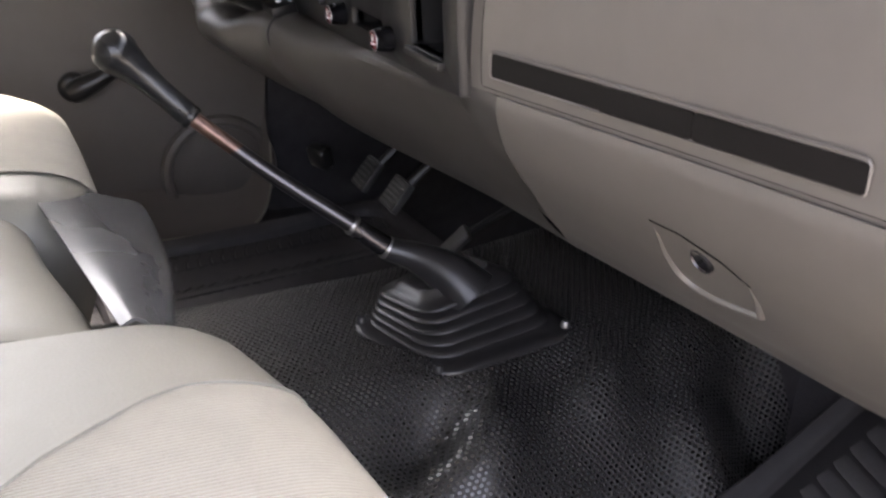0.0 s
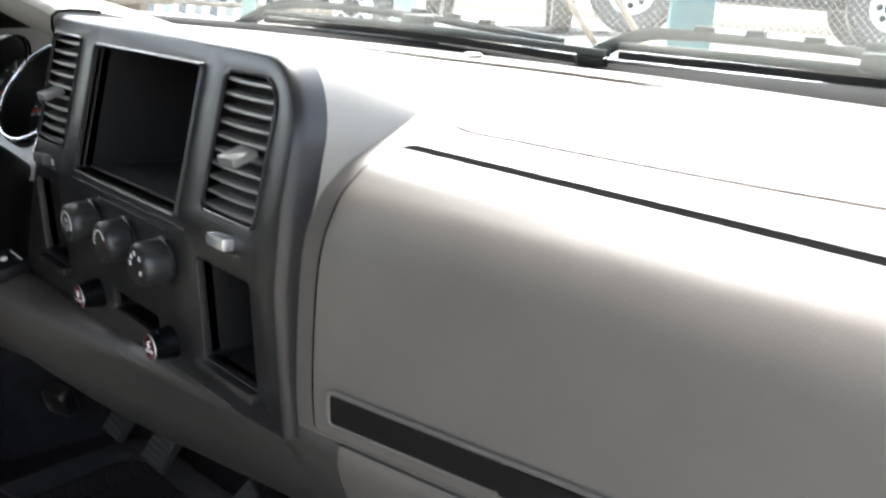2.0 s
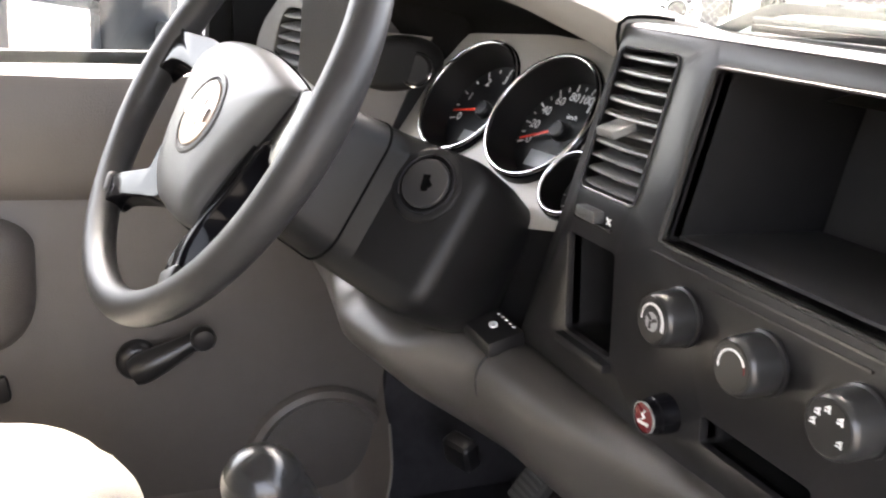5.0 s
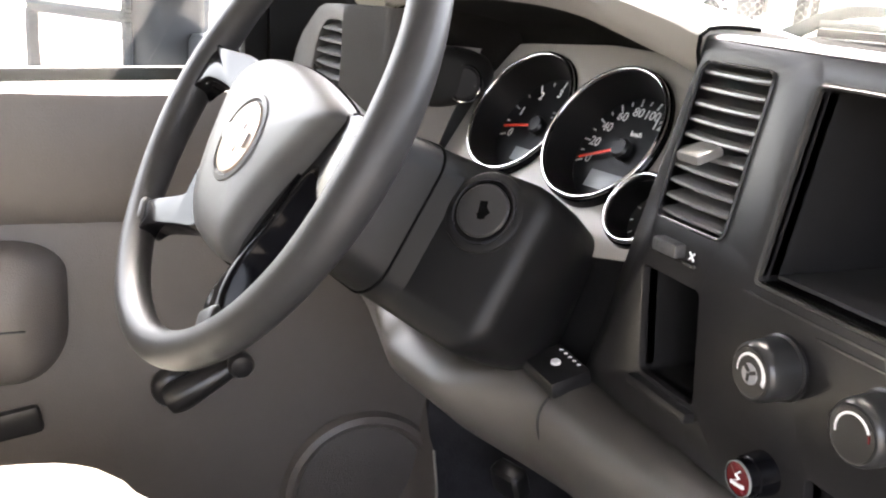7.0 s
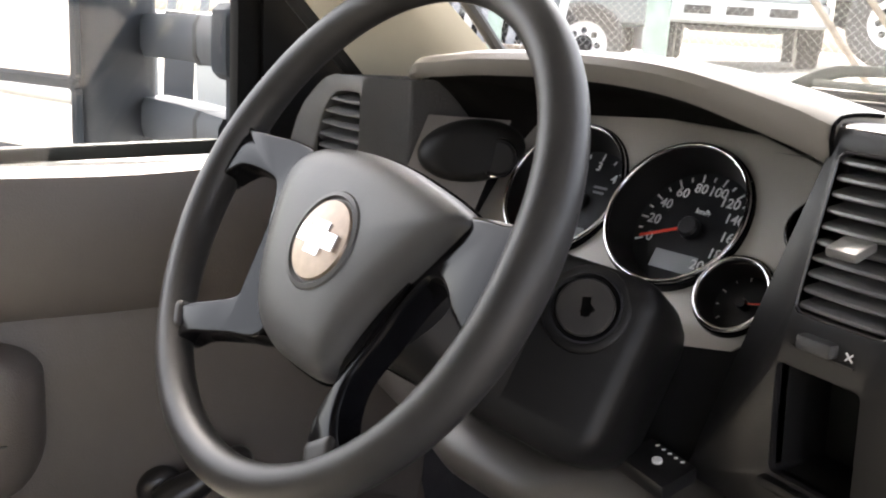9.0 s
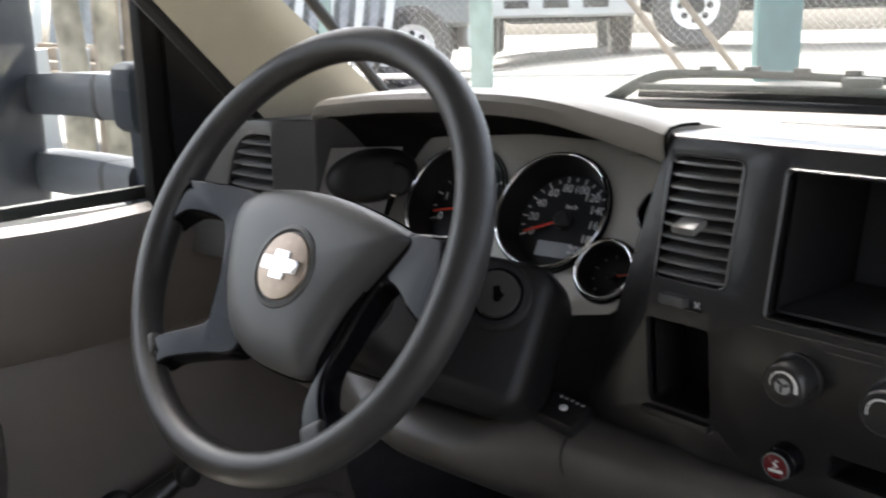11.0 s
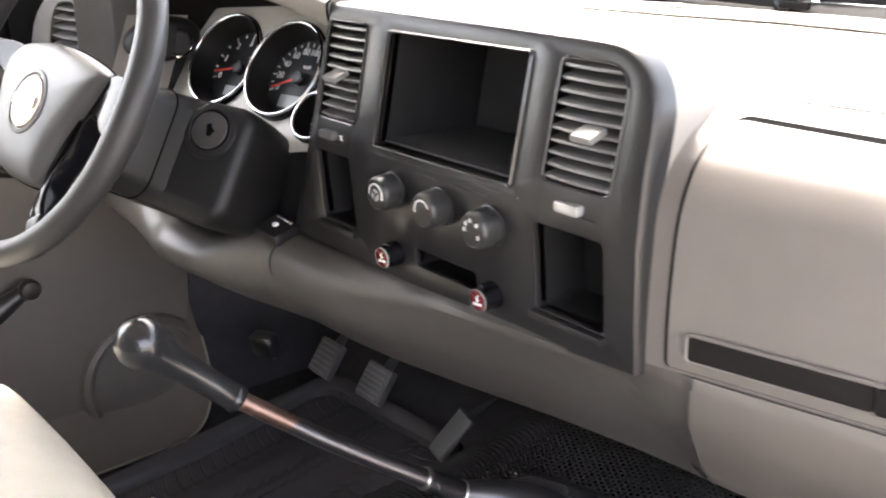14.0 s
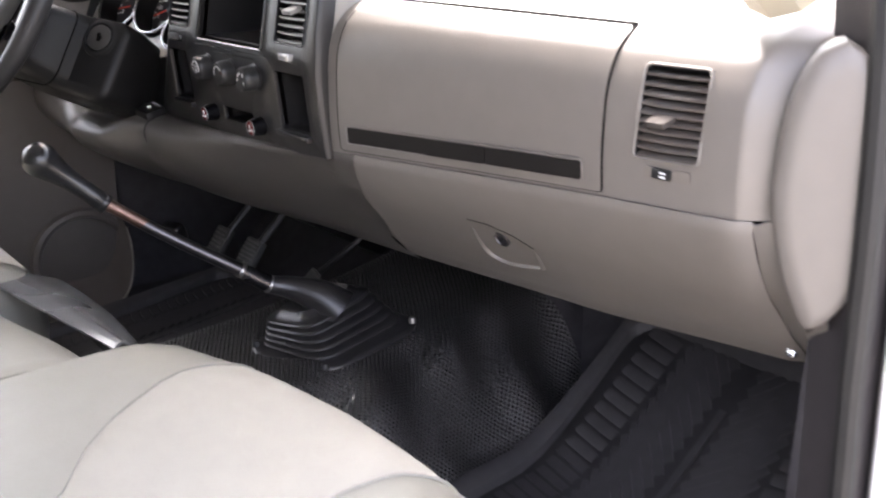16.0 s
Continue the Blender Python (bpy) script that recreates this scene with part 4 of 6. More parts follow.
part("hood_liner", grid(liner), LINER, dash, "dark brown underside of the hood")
part("hood_cheek", grid([[(-0.607, y, z) for y, z in ((-0.046, 0.662), (-0.046, 0.60), (-0.046, 0.5))], [(-0.6075, y, z) for y, z in ((0.1, 0.66), (0.1, 0.6), (0.1, 0.52))]]), DARK_GREY, dash)


def clus(u, v, out=0.0):
    """A point on the instrument panel."""
    return Vector((u, 0.0565 + 0.11 * (u + 0.42) + 0.6 * (v - 0.585), v)) + Vector((0.09, -0.85, 0.51)) * out


cluster = thing("instrument_cluster", "taupe instrument panel with round black gauges", "instrument panel")
TOPZ = [(-0.632, 0.628), (-0.55, 0.64), (-0.42, 0.65), (-0.33, 0.648), (-0.26, 0.632), (-0.21, 0.613)]
pan = [(-0.575, 0.522), (-0.42, 0.496), (-0.345, 0.491), (-0.262, 0.507), (-0.235, 0.535), (-0.212, 0.6)] + [(x, lerp(TOPZ, x)) for x in (-0.212, -0.24, -0.28, -0.33, -0.38, -0.43, -0.5, -0.54, -0.575)]


def circle(cx, cz, r, n=40, sx=1.0):
    return [(cx + sx * r * math.cos(2 * math.pi * k / n), cz + r * math.sin(2 * math.pi * k / n)) for k in range(n)]


RING_1, RING_2, RING_3 = Vector((-0.4834, 0.0401, 0.5842)), Vector((-0.3571, 0.0525, 0.5857)), Vector((-0.2790, 0.0400, 0.5430))
R1, R2, R3 = 0.0602, 0.0588, 0.0272
AXIS = Matrix.Rotation(radians(11), 4, "Z") @ Matrix.Rotation(radians(90 - 32.5), 4, "X")
part("panel", plate(pan, [circle(c.x - 0.0016, c.z - 0.0053, (r + 0.0015) * 0.85, sx=1.17) for c, r in ((RING_1, R1), (RING_2, R2), (RING_3, R3))], clus, 0.004), PANEL_GREY, cluster)


def letters(txt, size, m, mat, parent, name="numeral"):
    cu = bpy.data.curves.new("t", "FONT")
    cu.body, cu.size, cu.extrude, cu.offset, cu.align_x, cu.align_y = txt, size, 0.0002, size * 0.012, "CENTER", "CENTER"
    ob = bpy.data.objects.new("t", cu)
    me = bpy.data.meshes.new_from_object(ob)
    bm = bmesh.new()
    bm.from_mesh(me)
    bpy.data.objects.remove(ob)
    bpy.data.curves.remove(cu)
    bpy.data.meshes.remove(me)
    bm.transform(m)
    return part(name, bm, mat, parent, smooth=False)


def gauge(c, r, depth, numbers, first, step, needle, label):
    """A deep round gauge: black shell and cup, chrome edge, printed dial, needle on a hub."""
    m = Matrix.Translation(c) @ AXIS
    g = part("gauge", turned([(r + 0.0012, 0.0002), (r + 0.0036, -0.0022), (r + 0.0046, -0.008), (r + 0.005, -0.03)], 64, m, caps=False), BLACK_GLOSS, cluster, label)
    part("cup", turned([(r - 0.0008, -0.0006), (r * 0.955, -0.008), (r * 0.9, -depth * 0.75), (r * 0.865, -depth)], 64, m, caps=False), CUP, g)
    part("dial_face", turned([(r * 0.875, -depth), (0, -depth)], 48, m), DIAL, g)
    part("chrome_ring", turned([(r + 0.0004 + 0.0021 * math.cos(radians(b)), 0.0002 + 0.0021 * math.sin(radians(b))) for b in range(220, -41, -20)], 72, m, caps=False), CHROME, g, "thin chrome ring")
    rr = r * 0.61
    for i, s in enumerate(numbers):
        a = radians(first - step * i)
        letters(s, r * 0.2, m @ pose(rr * math.cos(a), rr * math.sin(a), -depth + 0.0006), WHITE_MARK, g)
    for i in range((len(numbers) - 1) * 2 + 1):
        a = first - step * i / 2
        part("tick", box((r * (0.12 if i % 2 == 0 else 0.07), r * 0.026, 0.0004), m @ pose(0, 0, -depth + 0.0006, 0, 0, a) @ pose(r * 0.77, 0, 0)), WHITE_MARK, g)
    part("needle", box((r * 0.72, r * 0.045, 0.0012), m @ pose(0, 0, -depth + 0.005, 0, 0, needle) @ pose(r * 0.36, 0, 0), 0.0003), NEEDLE, g, "red needle")
    part("hub", turned([(r * 0.15, -depth), (r * 0.15, -depth + 0.006), (r * 0.12, -depth + 0.008), (0, -depth + 0.008)], 24, m), BLACK, g)
    return g, m @ pose(0, 0, -depth)


g1, m1 = gauge(RING_1, R1, 0.031, ["0", "1", "2", "3", "4", "5"], 200, 38, 192, "round tachometer with white numerals")
for k in range(2):
    part("unit_bar", box((0.015 - 0.003 * k, 0.0022, 0.0003), m1 @ pose(0.015, 0.017 - 0.005 * k, 0.0006)), GREY_MARK, g1)
part("display", box((0.034, 0.014, 0.0005), m1 @ pose(0.002, -0.031, 0.0005), 0.0002), LCD, g1, "grey display window")
g2, m2 = gauge(RING_2, R2, 0.031, ["0", "20", "40", "60", "80", "100", "120", "140", "160", "180", "200"], 203, 25.5, 203, "round speedometer with white numerals")
letters("km/h", 0.0065, m2 @ pose(0.004, 0.016, 0.0007), WHITE_MARK, g2, "unit")
part("display", box((0.040, 0.016, 0.0005), m2 @ pose(-0.002, -0.030, 0.0005), 0.0002), LCD, g2, "grey display window")
g3, m3 = gauge(RING_3, R3, 0.024, ["", "", ""], 220, 60, 15, "small round gauge")
for c in ((-0.243, 0.592),):
    m = Matrix.Translation(clus(*c)) @ AXIS
    sg = part("gauge", turned([(0.019, 0.004), (0.022, 0.008), (0.0245, 0.007), (0.025, 0.001)], 36, m, caps=False), BLACK_GLOSS, cluster, "small dark round gauge")
    part("dial_face", turned([(0.021, 0.0015), (0, 0.0015)], 30, m), DIAL, sg)
    part("chrome_ring", turned([(0.0215, 0.0078), (0.0225, 0.0086), (0.0235, 0.0078)], 36, m, caps=False), CHROME, sg, "thin chrome ring")
# dark oval pod of the lamp switch, left of the gauges
SA, SB = Vector((-0.607, -0.046, 0)), Vector((-0.526, 0.056, 0))


def side_at(u, z, out=0.0):
    """A point on the canted panel left of the gauges, u metres from its outer edge."""
    d = (SB - SA).normalized()
    return SA + d * u + Vector((0, (z - 0.59) * 0.4, z)) + Vector((d.y, -d.x, 0)) * out


part("side_panel", thicken(grid([[side_at(u, z) for u in (0.0, 0.02, 0.04, 0.06, 0.078)] for z in (0.48, 0.54, 0.58, 0.61, 0.632)]), 0.003), TAUPE, cluster)
oval = []
for k in range(7):
    w = k / 6
    oval.append([side_at(0.052 + 0.05 * (1 - 0.45 * w * w) * math.cos(a) + 0.006 * w, 0.603 + 0.0295 * (1 - 0.4 * w * w) * math.sin(a), 0.0005 + 0.021 * math.sin(w * 1.5)) for a in (2 * math.pi * j / 40 for j in range(40))])
bm = grid(oval, close_v=True)
bm.verts.ensure_lookup_table()
bm.faces.new(bm.verts[-40:])
pod = thing("lamp_switch", "dark oval lamp switch pod beside the gauges", "switch")
part("pod", bm, POD, pod)
part("knob", turned([(0.017, 0.0), (0.0165, 0.008), (0.014, 0.010), (0, 0.010)], 28, Matrix.Translation(side_at(0.083, 0.598, 0.012)) @ Matrix.Rotation(radians(42), 4, "Z") @ Matrix.Rotation(radians(75), 4, "X")), BLACK, pod)
part("knob_ring", turned([(0.0172, 0.008), (0.0185, 0.0095), (0.0172, 0.0105)], 28, Matrix.Translation(side_at(0.083, 0.598, 0.012)) @ Matrix.Rotation(radians(42), 4, "Z") @ Matrix.Rotation(radians(75), 4, "X"), caps=False), CHROME, pod)
# black panel below the instruments
CHIN = [(-0.64, 0.53), (-0.42, 0.498), (-0.345, 0.494), (-0.262, 0.51), (-0.235, 0.538), (-0.2, 0.6)]
part("lower_trim", grid([[(x, 0.012 + (0.03 if x < -0.55 else 0.0), 0.40), (x, 0.014, 0.44), (x, clus(x, lerp(CHIN, x)).y + 0.003, lerp(CHIN, x))] for x in (-0.64 + 0.44 * i / 30 for i in range(31))]), BLACK, cluster, "plain black lower trim")

# left vent panel
def left_at(x, z, out=0.0):
    y = lerp([(-0.8, -0.125), (-0.73, -0.094), (-0.634, -0.087), (-0.628, -0.082), (-0.62, -0.071), (-0.608, -0.05), (-0.6, -0.045)], x)
    return Vector((x, y, z)) + Vector((0.3, -0.95, 0)) * out


lp = thing("dashboard_vent_pod", "dark grey dashboard pod round the outer vent", "vent pod")
L_OUT = [(-0.785, 0.50), (-0.634, 0.50), (-0.628, 0.50), (-0.62, 0.50), (-0.608, 0.50), (-0.608, 0.664), (-0.62, 0.6645), (-0.628, 0.6645), (-0.634, 0.6645), (-0.66, 0.664), (-0.69, 0.6625), (-0.708, 0.6585), (-0.722, 0.652), (-0.734, 0.643), (-0.745, 0.6305), (-0.755, 0.612), (-0.765, 0.58)]
L_VENT = [(-0.735, 0.57), (-0.645, 0.57), (-0.6385, 0.6), (-0.637, 0.644), (-0.641, 0.648), (-0.668, 0.648), (-0.684, 0.6455), (-0.697, 0.639), (-0.708, 0.629), (-0.717, 0.616)]
part("face", plate(L_OUT, [L_VENT], left_at, 0.03, 0.0015), DARK_GREY, lp)
part("top", grid([[left_at(x, z), left_at(x, z) + Vector((0, 0.12, 0.0))] for x, z in ((-0.608, 0.664), (-0.62, 0.6645), (-0.634, 0.6645), (-0.66, 0.664), (-0.69, 0.6625), (-0.708, 0.6585), (-0.722, 0.652), (-0.734, 0.643), (-0.745, 0.6305), (-0.755, 0.612), (-0.765, 0.58), (-0.785, 0.5))]), DARK_GREY, lp)
air_vent("air_vent", "dark grey slatted outer air vent", -0.724, -0.6385, 0.572, 0.647, left_at, DARK_GREY, 6, (-0.70, 0.577), DARK_GREY, "dashboard air vents")

# ---- steering ----
WHEEL = pose(-0.3935, -0.2125, 0.588) @ Matrix.Rotation(radians(8.2), 4, "Z") @ Matrix.Rotation(radians(60.8), 4, "X")
wheel = thing("steering_wheel", "worn black steering wheel with four spokes", "steering wheel", at=WHEEL)
rows = []
for i in range(120):
    a = 2 * math.pi * i / 120
    grip = max(0, math.cos(2 * (a - radians(0)))) ** 3
    low = max(0, -math.sin(a)) ** 3
    wide, thick = 0.0146 + 0.0012 * grip - 0.0012 * low, 0.0138 + 0.0022 * grip
    rows.append([((0.1792 + wide * math.cos(b)) * math.cos(a), (0.1792 + wide * math.cos(b)) * math.sin(a), thick * math.sin(b)) for b in (2 * math.pi * k / 24 for k in range(24))])
part("rim", grid(rows, True, True), WHEEL_GRIP, wheel)


def dome(outline, z0, height, mat, name, parent, label=""):
    """A pillow over an outline in the wheel's plane."""
    cx = sum(p[0] for p in outline) / len(outline)
    cy = sum(p[1] for p in outline) / len(outline)
    rows = []
    for s, h in ((0.985, z0), (1.0, z0 + height * 0.3), (1.0, z0 + height * 0.45), (0.985, z0 + height * 0.6), (0.95, z0 + height * 0.74), (0.87, z0 + height * 0.86), (0.7, z0 + height * 0.94), (0.45, z0 + height * 0.985), (0.2, z0 + height)):
        rows.append([(cx + (x - cx) * s, cy + (y - cy) * s, h) for x, y in outline])
    bm = grid(rows, close_v=True)
    bm.verts.ensure_lookup_table()
    bm.faces.new(bm.verts[-len(outline):])
    return part(name, bm, mat, parent, label)


def loop(pts, n):
    """A smooth closed outline through points in a plane."""
    k = len(pts)
    d = [(p[0], p[1]) for p in spline([Vector((*pts[i % k], 0)) for i in range(-2, k + 3)], n * 3)]
    i0 = min(range(len(d) // 2), key=lambda i: (d[i][0] - pts[0][0]) ** 2 + (d[i][1] - pts[0][1]) ** 2)
    i1 = min(range(len(d) // 2, len(d)), key=lambda i: (d[i][0] - pts[0][0]) ** 2 + (d[i][1] - pts[0][1]) ** 2)
    return [d[i0 + (i1 - i0) * j // n] for j in range(n)]


def bracket(pts, n, top, low, name, label, sag):
    """A moulded gloss bracket: filled outline with a well rounded front edge; sag bends it back away from the rim."""
    bm = bmesh.new()
    f = bm.faces.new([bm.verts.new((x, y, low)) for x, y in loop(pts, n)])
    r = bmesh.ops.extrude_face_region(bm, geom=[f])
    for v in [g for g in r["geom"] if isinstance(g, bmesh.types.BMVert)]:
        v.co.z = top
    bm.normal_update()
    lip = [e for e in bm.edges if all(abs(v.co.z - top) < 1e-7 for v in e.verts)]
    bmesh.ops.bevel(bm, geom=lip, offset=0.0042, segments=4, profile=0.5, affect="EDGES", clamp_overlap=True)
    for v in bm.verts:
        v.co.z -= sag * smooth_step(0.155, 0.09, math.hypot(v.co.x, v.co.y))
    return part(name, bm, BLACK_GLOSS, wheel, label, angle=60)


shape = [(-0.074, 0.0285), (-0.054, 0.0405), (-0.025, 0.0455), (0.01, 0.0465), (0.045, 0.0435), (0.085, 0.036), (0.113, 0.0285), (0.1255, 0.0215), (0.118, 0.010), (0.0995, -0.0135), (0.0835, -0.04), (0.0745, -0.065), (0.0695, -0.086), (0.062, -0.098), (0.035, -0.1), (-0.005, -0.0955), (-0.034, -0.080), (-0.057, -0.050), (-0.073, -0.012), (-0.0785, 0.013)]
pad = dome(loop(shape, 84), -0.022, 0.037, WHEEL_PAD, "airbag_pad", wheel, "grained grey airbag cover with small scuffs")
part("pad_gap", grid([[(x * k + 0.012 * (1 - k), y * k - 0.02 * (1 - k), -0.0095) for k in (0.9, 1.022)] for x, y in loop(shape, 84)], close_u=True), GAP, pad, "dark gap round the cover")
part("emblem_ring", turned([(0.028, 0.0), (0.0305, 0.003), (0.0335, 0.0022), (0.036, -0.002)], 48, pose(0.0175, -0.021, 0.0135), caps=False), WHEEL_PAD, pad)
part("emblem", turned([(0.029, 0.0), (0.027, 0.0032), (0.015, 0.005), (0, 0.0058)], 40, pose(0.0175, -0.021, 0.0132)), BRONZE, pad, "worn round bronze emblem disc")
part("emblem_mark", join(box((0.042, 0.011, 0.002), pose(0.0175, -0.021, 0.0188, 0, 0, 0), 0.0006), box((0.017, 0.023, 0.002), pose(0.0175, -0.021, 0.0187), 0.0006)), CHROME, pad, "plain bright cross shape")
for x, y, z, a in ((-0.052, 0.024, 0.0085, 35), (0.082, 0.0085, 0.0088, -20), (-0.022, -0.074, 0.0082, 70), (0.076, 0.012, 0.0088, 80)):
    part("scuff", box((0.006, 0.0018, 0.0006), pose(x, y, z, 0, 0, a), 0.0), SCUFF, pad)
bracket([(-0.174, 0.046), (-0.157, 0.0405), (-0.129, 0.0405), (-0.098, 0.0425), (-0.07, 0.036), (-0.052, 0.0), (-0.03, -0.06), (-0.03, -0.095), (-0.062, -0.107), (-0.0966, -0.1195), (-0.118, -0.131), (-0.142, -0.114), (-0.122, -0.1035), (-0.092, -0.0895), (-0.0765, -0.079), (-0.0765, -0.064), (-0.083, -0.042), (-0.0895, -0.0225), (-0.0985, -0.001), (-0.108, 0.0095), (-0.142, 0.0105), (-0.158, 0.003), (-0.176, -0.006)], 150, 0.006, -0.016, "side_spoke", "gloss black spoke pair joined along the cover", 0.012)
bracket([(0.06, 0.02), (0.1, 0.024), (0.121, 0.026), (0.153, 0.0265), (0.174, 0.026), (0.174, -0.04), (0.147, -0.0315), (0.131, -0.021), (0.1165, -0.0155), (0.106, -0.0175), (0.0985, -0.0275), (0.0915, -0.045), (0.0875, -0.0636), (0.0835, -0.0808), (0.0845, -0.0925), (0.0925, -0.107), (0.1025, -0.119), (0.118, -0.134), (0.1, -0.147), (0.082, -0.131), (0.0745, -0.112), (0.071, -0.092), (0.055, -0.078), (0.05, -0.04)], 150, 0.006, -0.016, "side_spoke", "gloss black spoke pair joined along the cover", 0.012)
for x, y, a in ((0.0995, -0.1345, -54), (-0.1285, -0.117, 222)):
    part("spoke_foot", box((0.022, 0.024, 0.016), pose(x, y, 0.001, 0, 0, a), 0.006, 4), WHEEL_GRIP, wheel)
part("hub_back", turned([(0.06, -0.018), (0.066, -0.035), (0.062, -0.06), (0.055, -0.075)], 36, pose(0.01, -0.02, 0)), BLACK, wheel)

column = thing("steering_column", "black plastic steering column shroud with ignition lock", "steering column", at=WHEEL)
COL = [(-0.045, -0.05, 0.062, -0.062, 0.04, 0.03), (-0.07, -0.066, 0.078, -0.07, 0.046, 0.03), (-0.105, -0.074, 0.084, -0.074, 0.05, 0.03), (-0.122, -0.076, 0.088, -0.075, 0.052, 0.028), (-0.146, -0.078, 0.142, -0.076, 0.056, 0.026), (-0.152, -0.078, 0.1495, -0.077, 0.057, 0.028), (-0.162, -0.078, 0.1515, -0.077, 0.057, 0.03), (-0.2, -0.078, 0.142, -0.076, 0.055, 0.03), (-0.24, -0.076, 0.124, -0.073, 0.051, 0.03), (-0.262, -0.068, 0.108, -0.066, 0.046, 0.03), (-0.275, -0.05, 0.085, -0.05, 0.034, 0.026)]
rows = []
for z, xl, xr, yb, yt, r in COL:
    rows.append([(x, y - 0.006, z) for x, y in rounded(xl, yb, xr, yt, (r, r, r * 0.7, r), 8)])
bm = grid(rows, close_v=True)
bm.verts.ensure_lookup_table()
bm.faces.new(bm.verts[: len(rows[0])])
bm.faces.new(bm.verts[-len(rows[0]):])
part("shroud", bm, COLUMN, column, angle=50)
part("shroud_joint", tube([(x, y - 0.006, -0.1045) for x, y in rounded(-0.0742, -0.0742, 0.0842, 0.0502, (0.03, 0.03, 0.021, 0.03), 8)], 0.0011, 6), GAP, column)
KEY = Matrix.Translation(Vector((0.113, 0.0165, -0.1325))) @ Matrix.Rotation(radians(23), 4, "Y") @ Matrix.Rotation(radians(-4), 4, "X")
part("lock_collar", turned([(0.0325, -0.006), (0.0305, -0.0005), (0.0285, 0.0008), (0.0245, 0.0008)], 40, KEY, caps=False), COLUMN, column)
part("lock_groove", turned([(0.0246, 0.0006), (0.019, 0.0004)], 36, KEY, caps=False), GAP, column, "dark ring gap round the lock")
part("lock_ring", turned([(0.0225, -0.001), (0.0235, 0.002), (0.0252, 0.0018), (0.026, -0.001)], 36, KEY, caps=False), BLACK_SATIN, column)
lk = part("lock_face", turned([(0.0202, -0.001), (0.0202, 0.002), (0.0192, 0.0032), (0.016, 0.0036), (0.0, 0.0038)], 36, KEY), LOCK_GREY, column)
part("keyhole", join(box((0.006, 0.0135, 0.001), KEY @ pose(0.001, 0, 0.004, 0, 0, 20), 0.0004), box((0.009, 0.006, 0.001), KEY @ pose(0.003, -0.002, 0.004, 0, 0, 60), 0.0004)), GAP, lk)
# ---- gear lever ----
lever = thing("gear_lever", "long worn steel gear lever with black knob", "gear lever")
B, C = Vector((-0.031, 0.003, 0.211)), Vector((-0.106, -0.164, 0.331))
T = Vector((-0.133, -0.236, 0.400))
D = Vector((-0.020, 0.043, 0.182))
line = spline([B + (B - C) * 0.06, B, B.lerp(C, 0.5) + Vector((0.001, -0.002, -0.002)), C], 18)
part("rod", tube(line, [0.0106 - 0.002 * k / 17 for k in range(18)], 16), STEEL, lever)
part("bare_rod", tube([line[-6], line[-4], line[-2], line[-1]], 0.0091, 16), RUST, lever, "worn coppery upper end of the rod")
part("sleeve", tube(spline([B, B.lerp(D, 0.5), D], 8), [0.0116, 0.0118, 0.012, 0.0122, 0.0125, 0.0128, 0.013, 0.0132], 18), STEEL, lever)
for q, d, r in ((B, (D - B).normalized(), 0.0117), (D, (D - B).normalized(), 0.0135)):
    part("collar", tube([q - d * 0.003, q - d * 0.0015, q + d * 0.0015, q + d * 0.003], [r, r * 1.06, r * 1.06, r], 18), SATIN, lever, "bright metal collar")
axis = (T - C).normalized()
prof = [(-0.006, 0.0128), (-0.004, 0.0138), (0.0, 0.014), (0.002, 0.0131), (0.004, 0.0138), (0.02, 0.0132), (0.04, 0.0135), (0.058, 0.0148), (0.072, 0.0172), (0.082, 0.0202)] + [(0.1 + 0.025 * math.sin(radians(a)), 0.0245 * math.cos(radians(a))) for a in range(-30, 91, 8)]
part("knob", tube([C + axis * p[0] for p in prof], [p[1] for p in prof], 32), KNOB_GLOSS, lever, "smooth black knob with shiny round top")
boot = thing("gear_boot", "black rubber bellows boot round the gear lever", "gear boot")
C0, U0, V0 = Vector((0.0435, 0.118, 0.0965)), Vector((0.064, 0.025, -0.004)), Vector((-0.0015, 0.088, 0.0145))
C1, U1, V1 = Vector((0.005, 0.109, 0.1425)), Vector((0.053, 0.0115, 0.0085)), Vector((0.001, 0.060, 0.018))
UP = U0.cross(V0).normalized()


def boot_ring(s, grow, lift=0.0):
    """One ring of the boot, s from the flange (0) to the top fold (1)."""
    c, u, v = C0.lerp(C1, s), U0.lerp(U1, s), V0.lerp(V1, s)
    a, b = u.length + grow, v.length + grow
    u, v = u.normalized(), v.normalized()
    return [c + u * x + v * y + UP * lift for x, y in rounded(-a, -b, a, b, min(a, b) * 0.5, 7)]


rows = [boot_ring(0, 0.008, -0.008), boot_ring(0, 0.0105, -0.004), boot_ring(0, 0.011, 0.001), boot_ring(0, 0.008, 0.0035), boot_ring(0, 0.001, 0.0035), boot_ring(0.02, -0.004, 0.003)]
NF = 5
for k in range(NF):
    for f, g in ((0.0, -0.011), (0.12, -0.0105), (0.3, -0.003), (0.45, 0.0), (0.62, 0.0005), (0.78, -0.002), (0.92, -0.008)):
        rows.append(boot_ring(0.10 + 0.9 * (k + f) / NF, g))
rows += [boot_ring(1.02, -0.012, 0.002), boot_ring(1.05, -0.018, 0.008)]
for c, k in ((Vector((0.014, 0.112, 0.150)), 0.55), (Vector((0.022, 0.116, 0.153)), 0.3)):
    base = boot_ring(1.0, -0.012)
    m0 = sum(base, Vector()) / len(base)
    rows.append([c + (q - m0) * k for q in base])
bm = grid(rows, close_v=True)
bm.verts.ensure_lookup_table()
bm.faces.new(bm.verts[-len(rows[0]):])
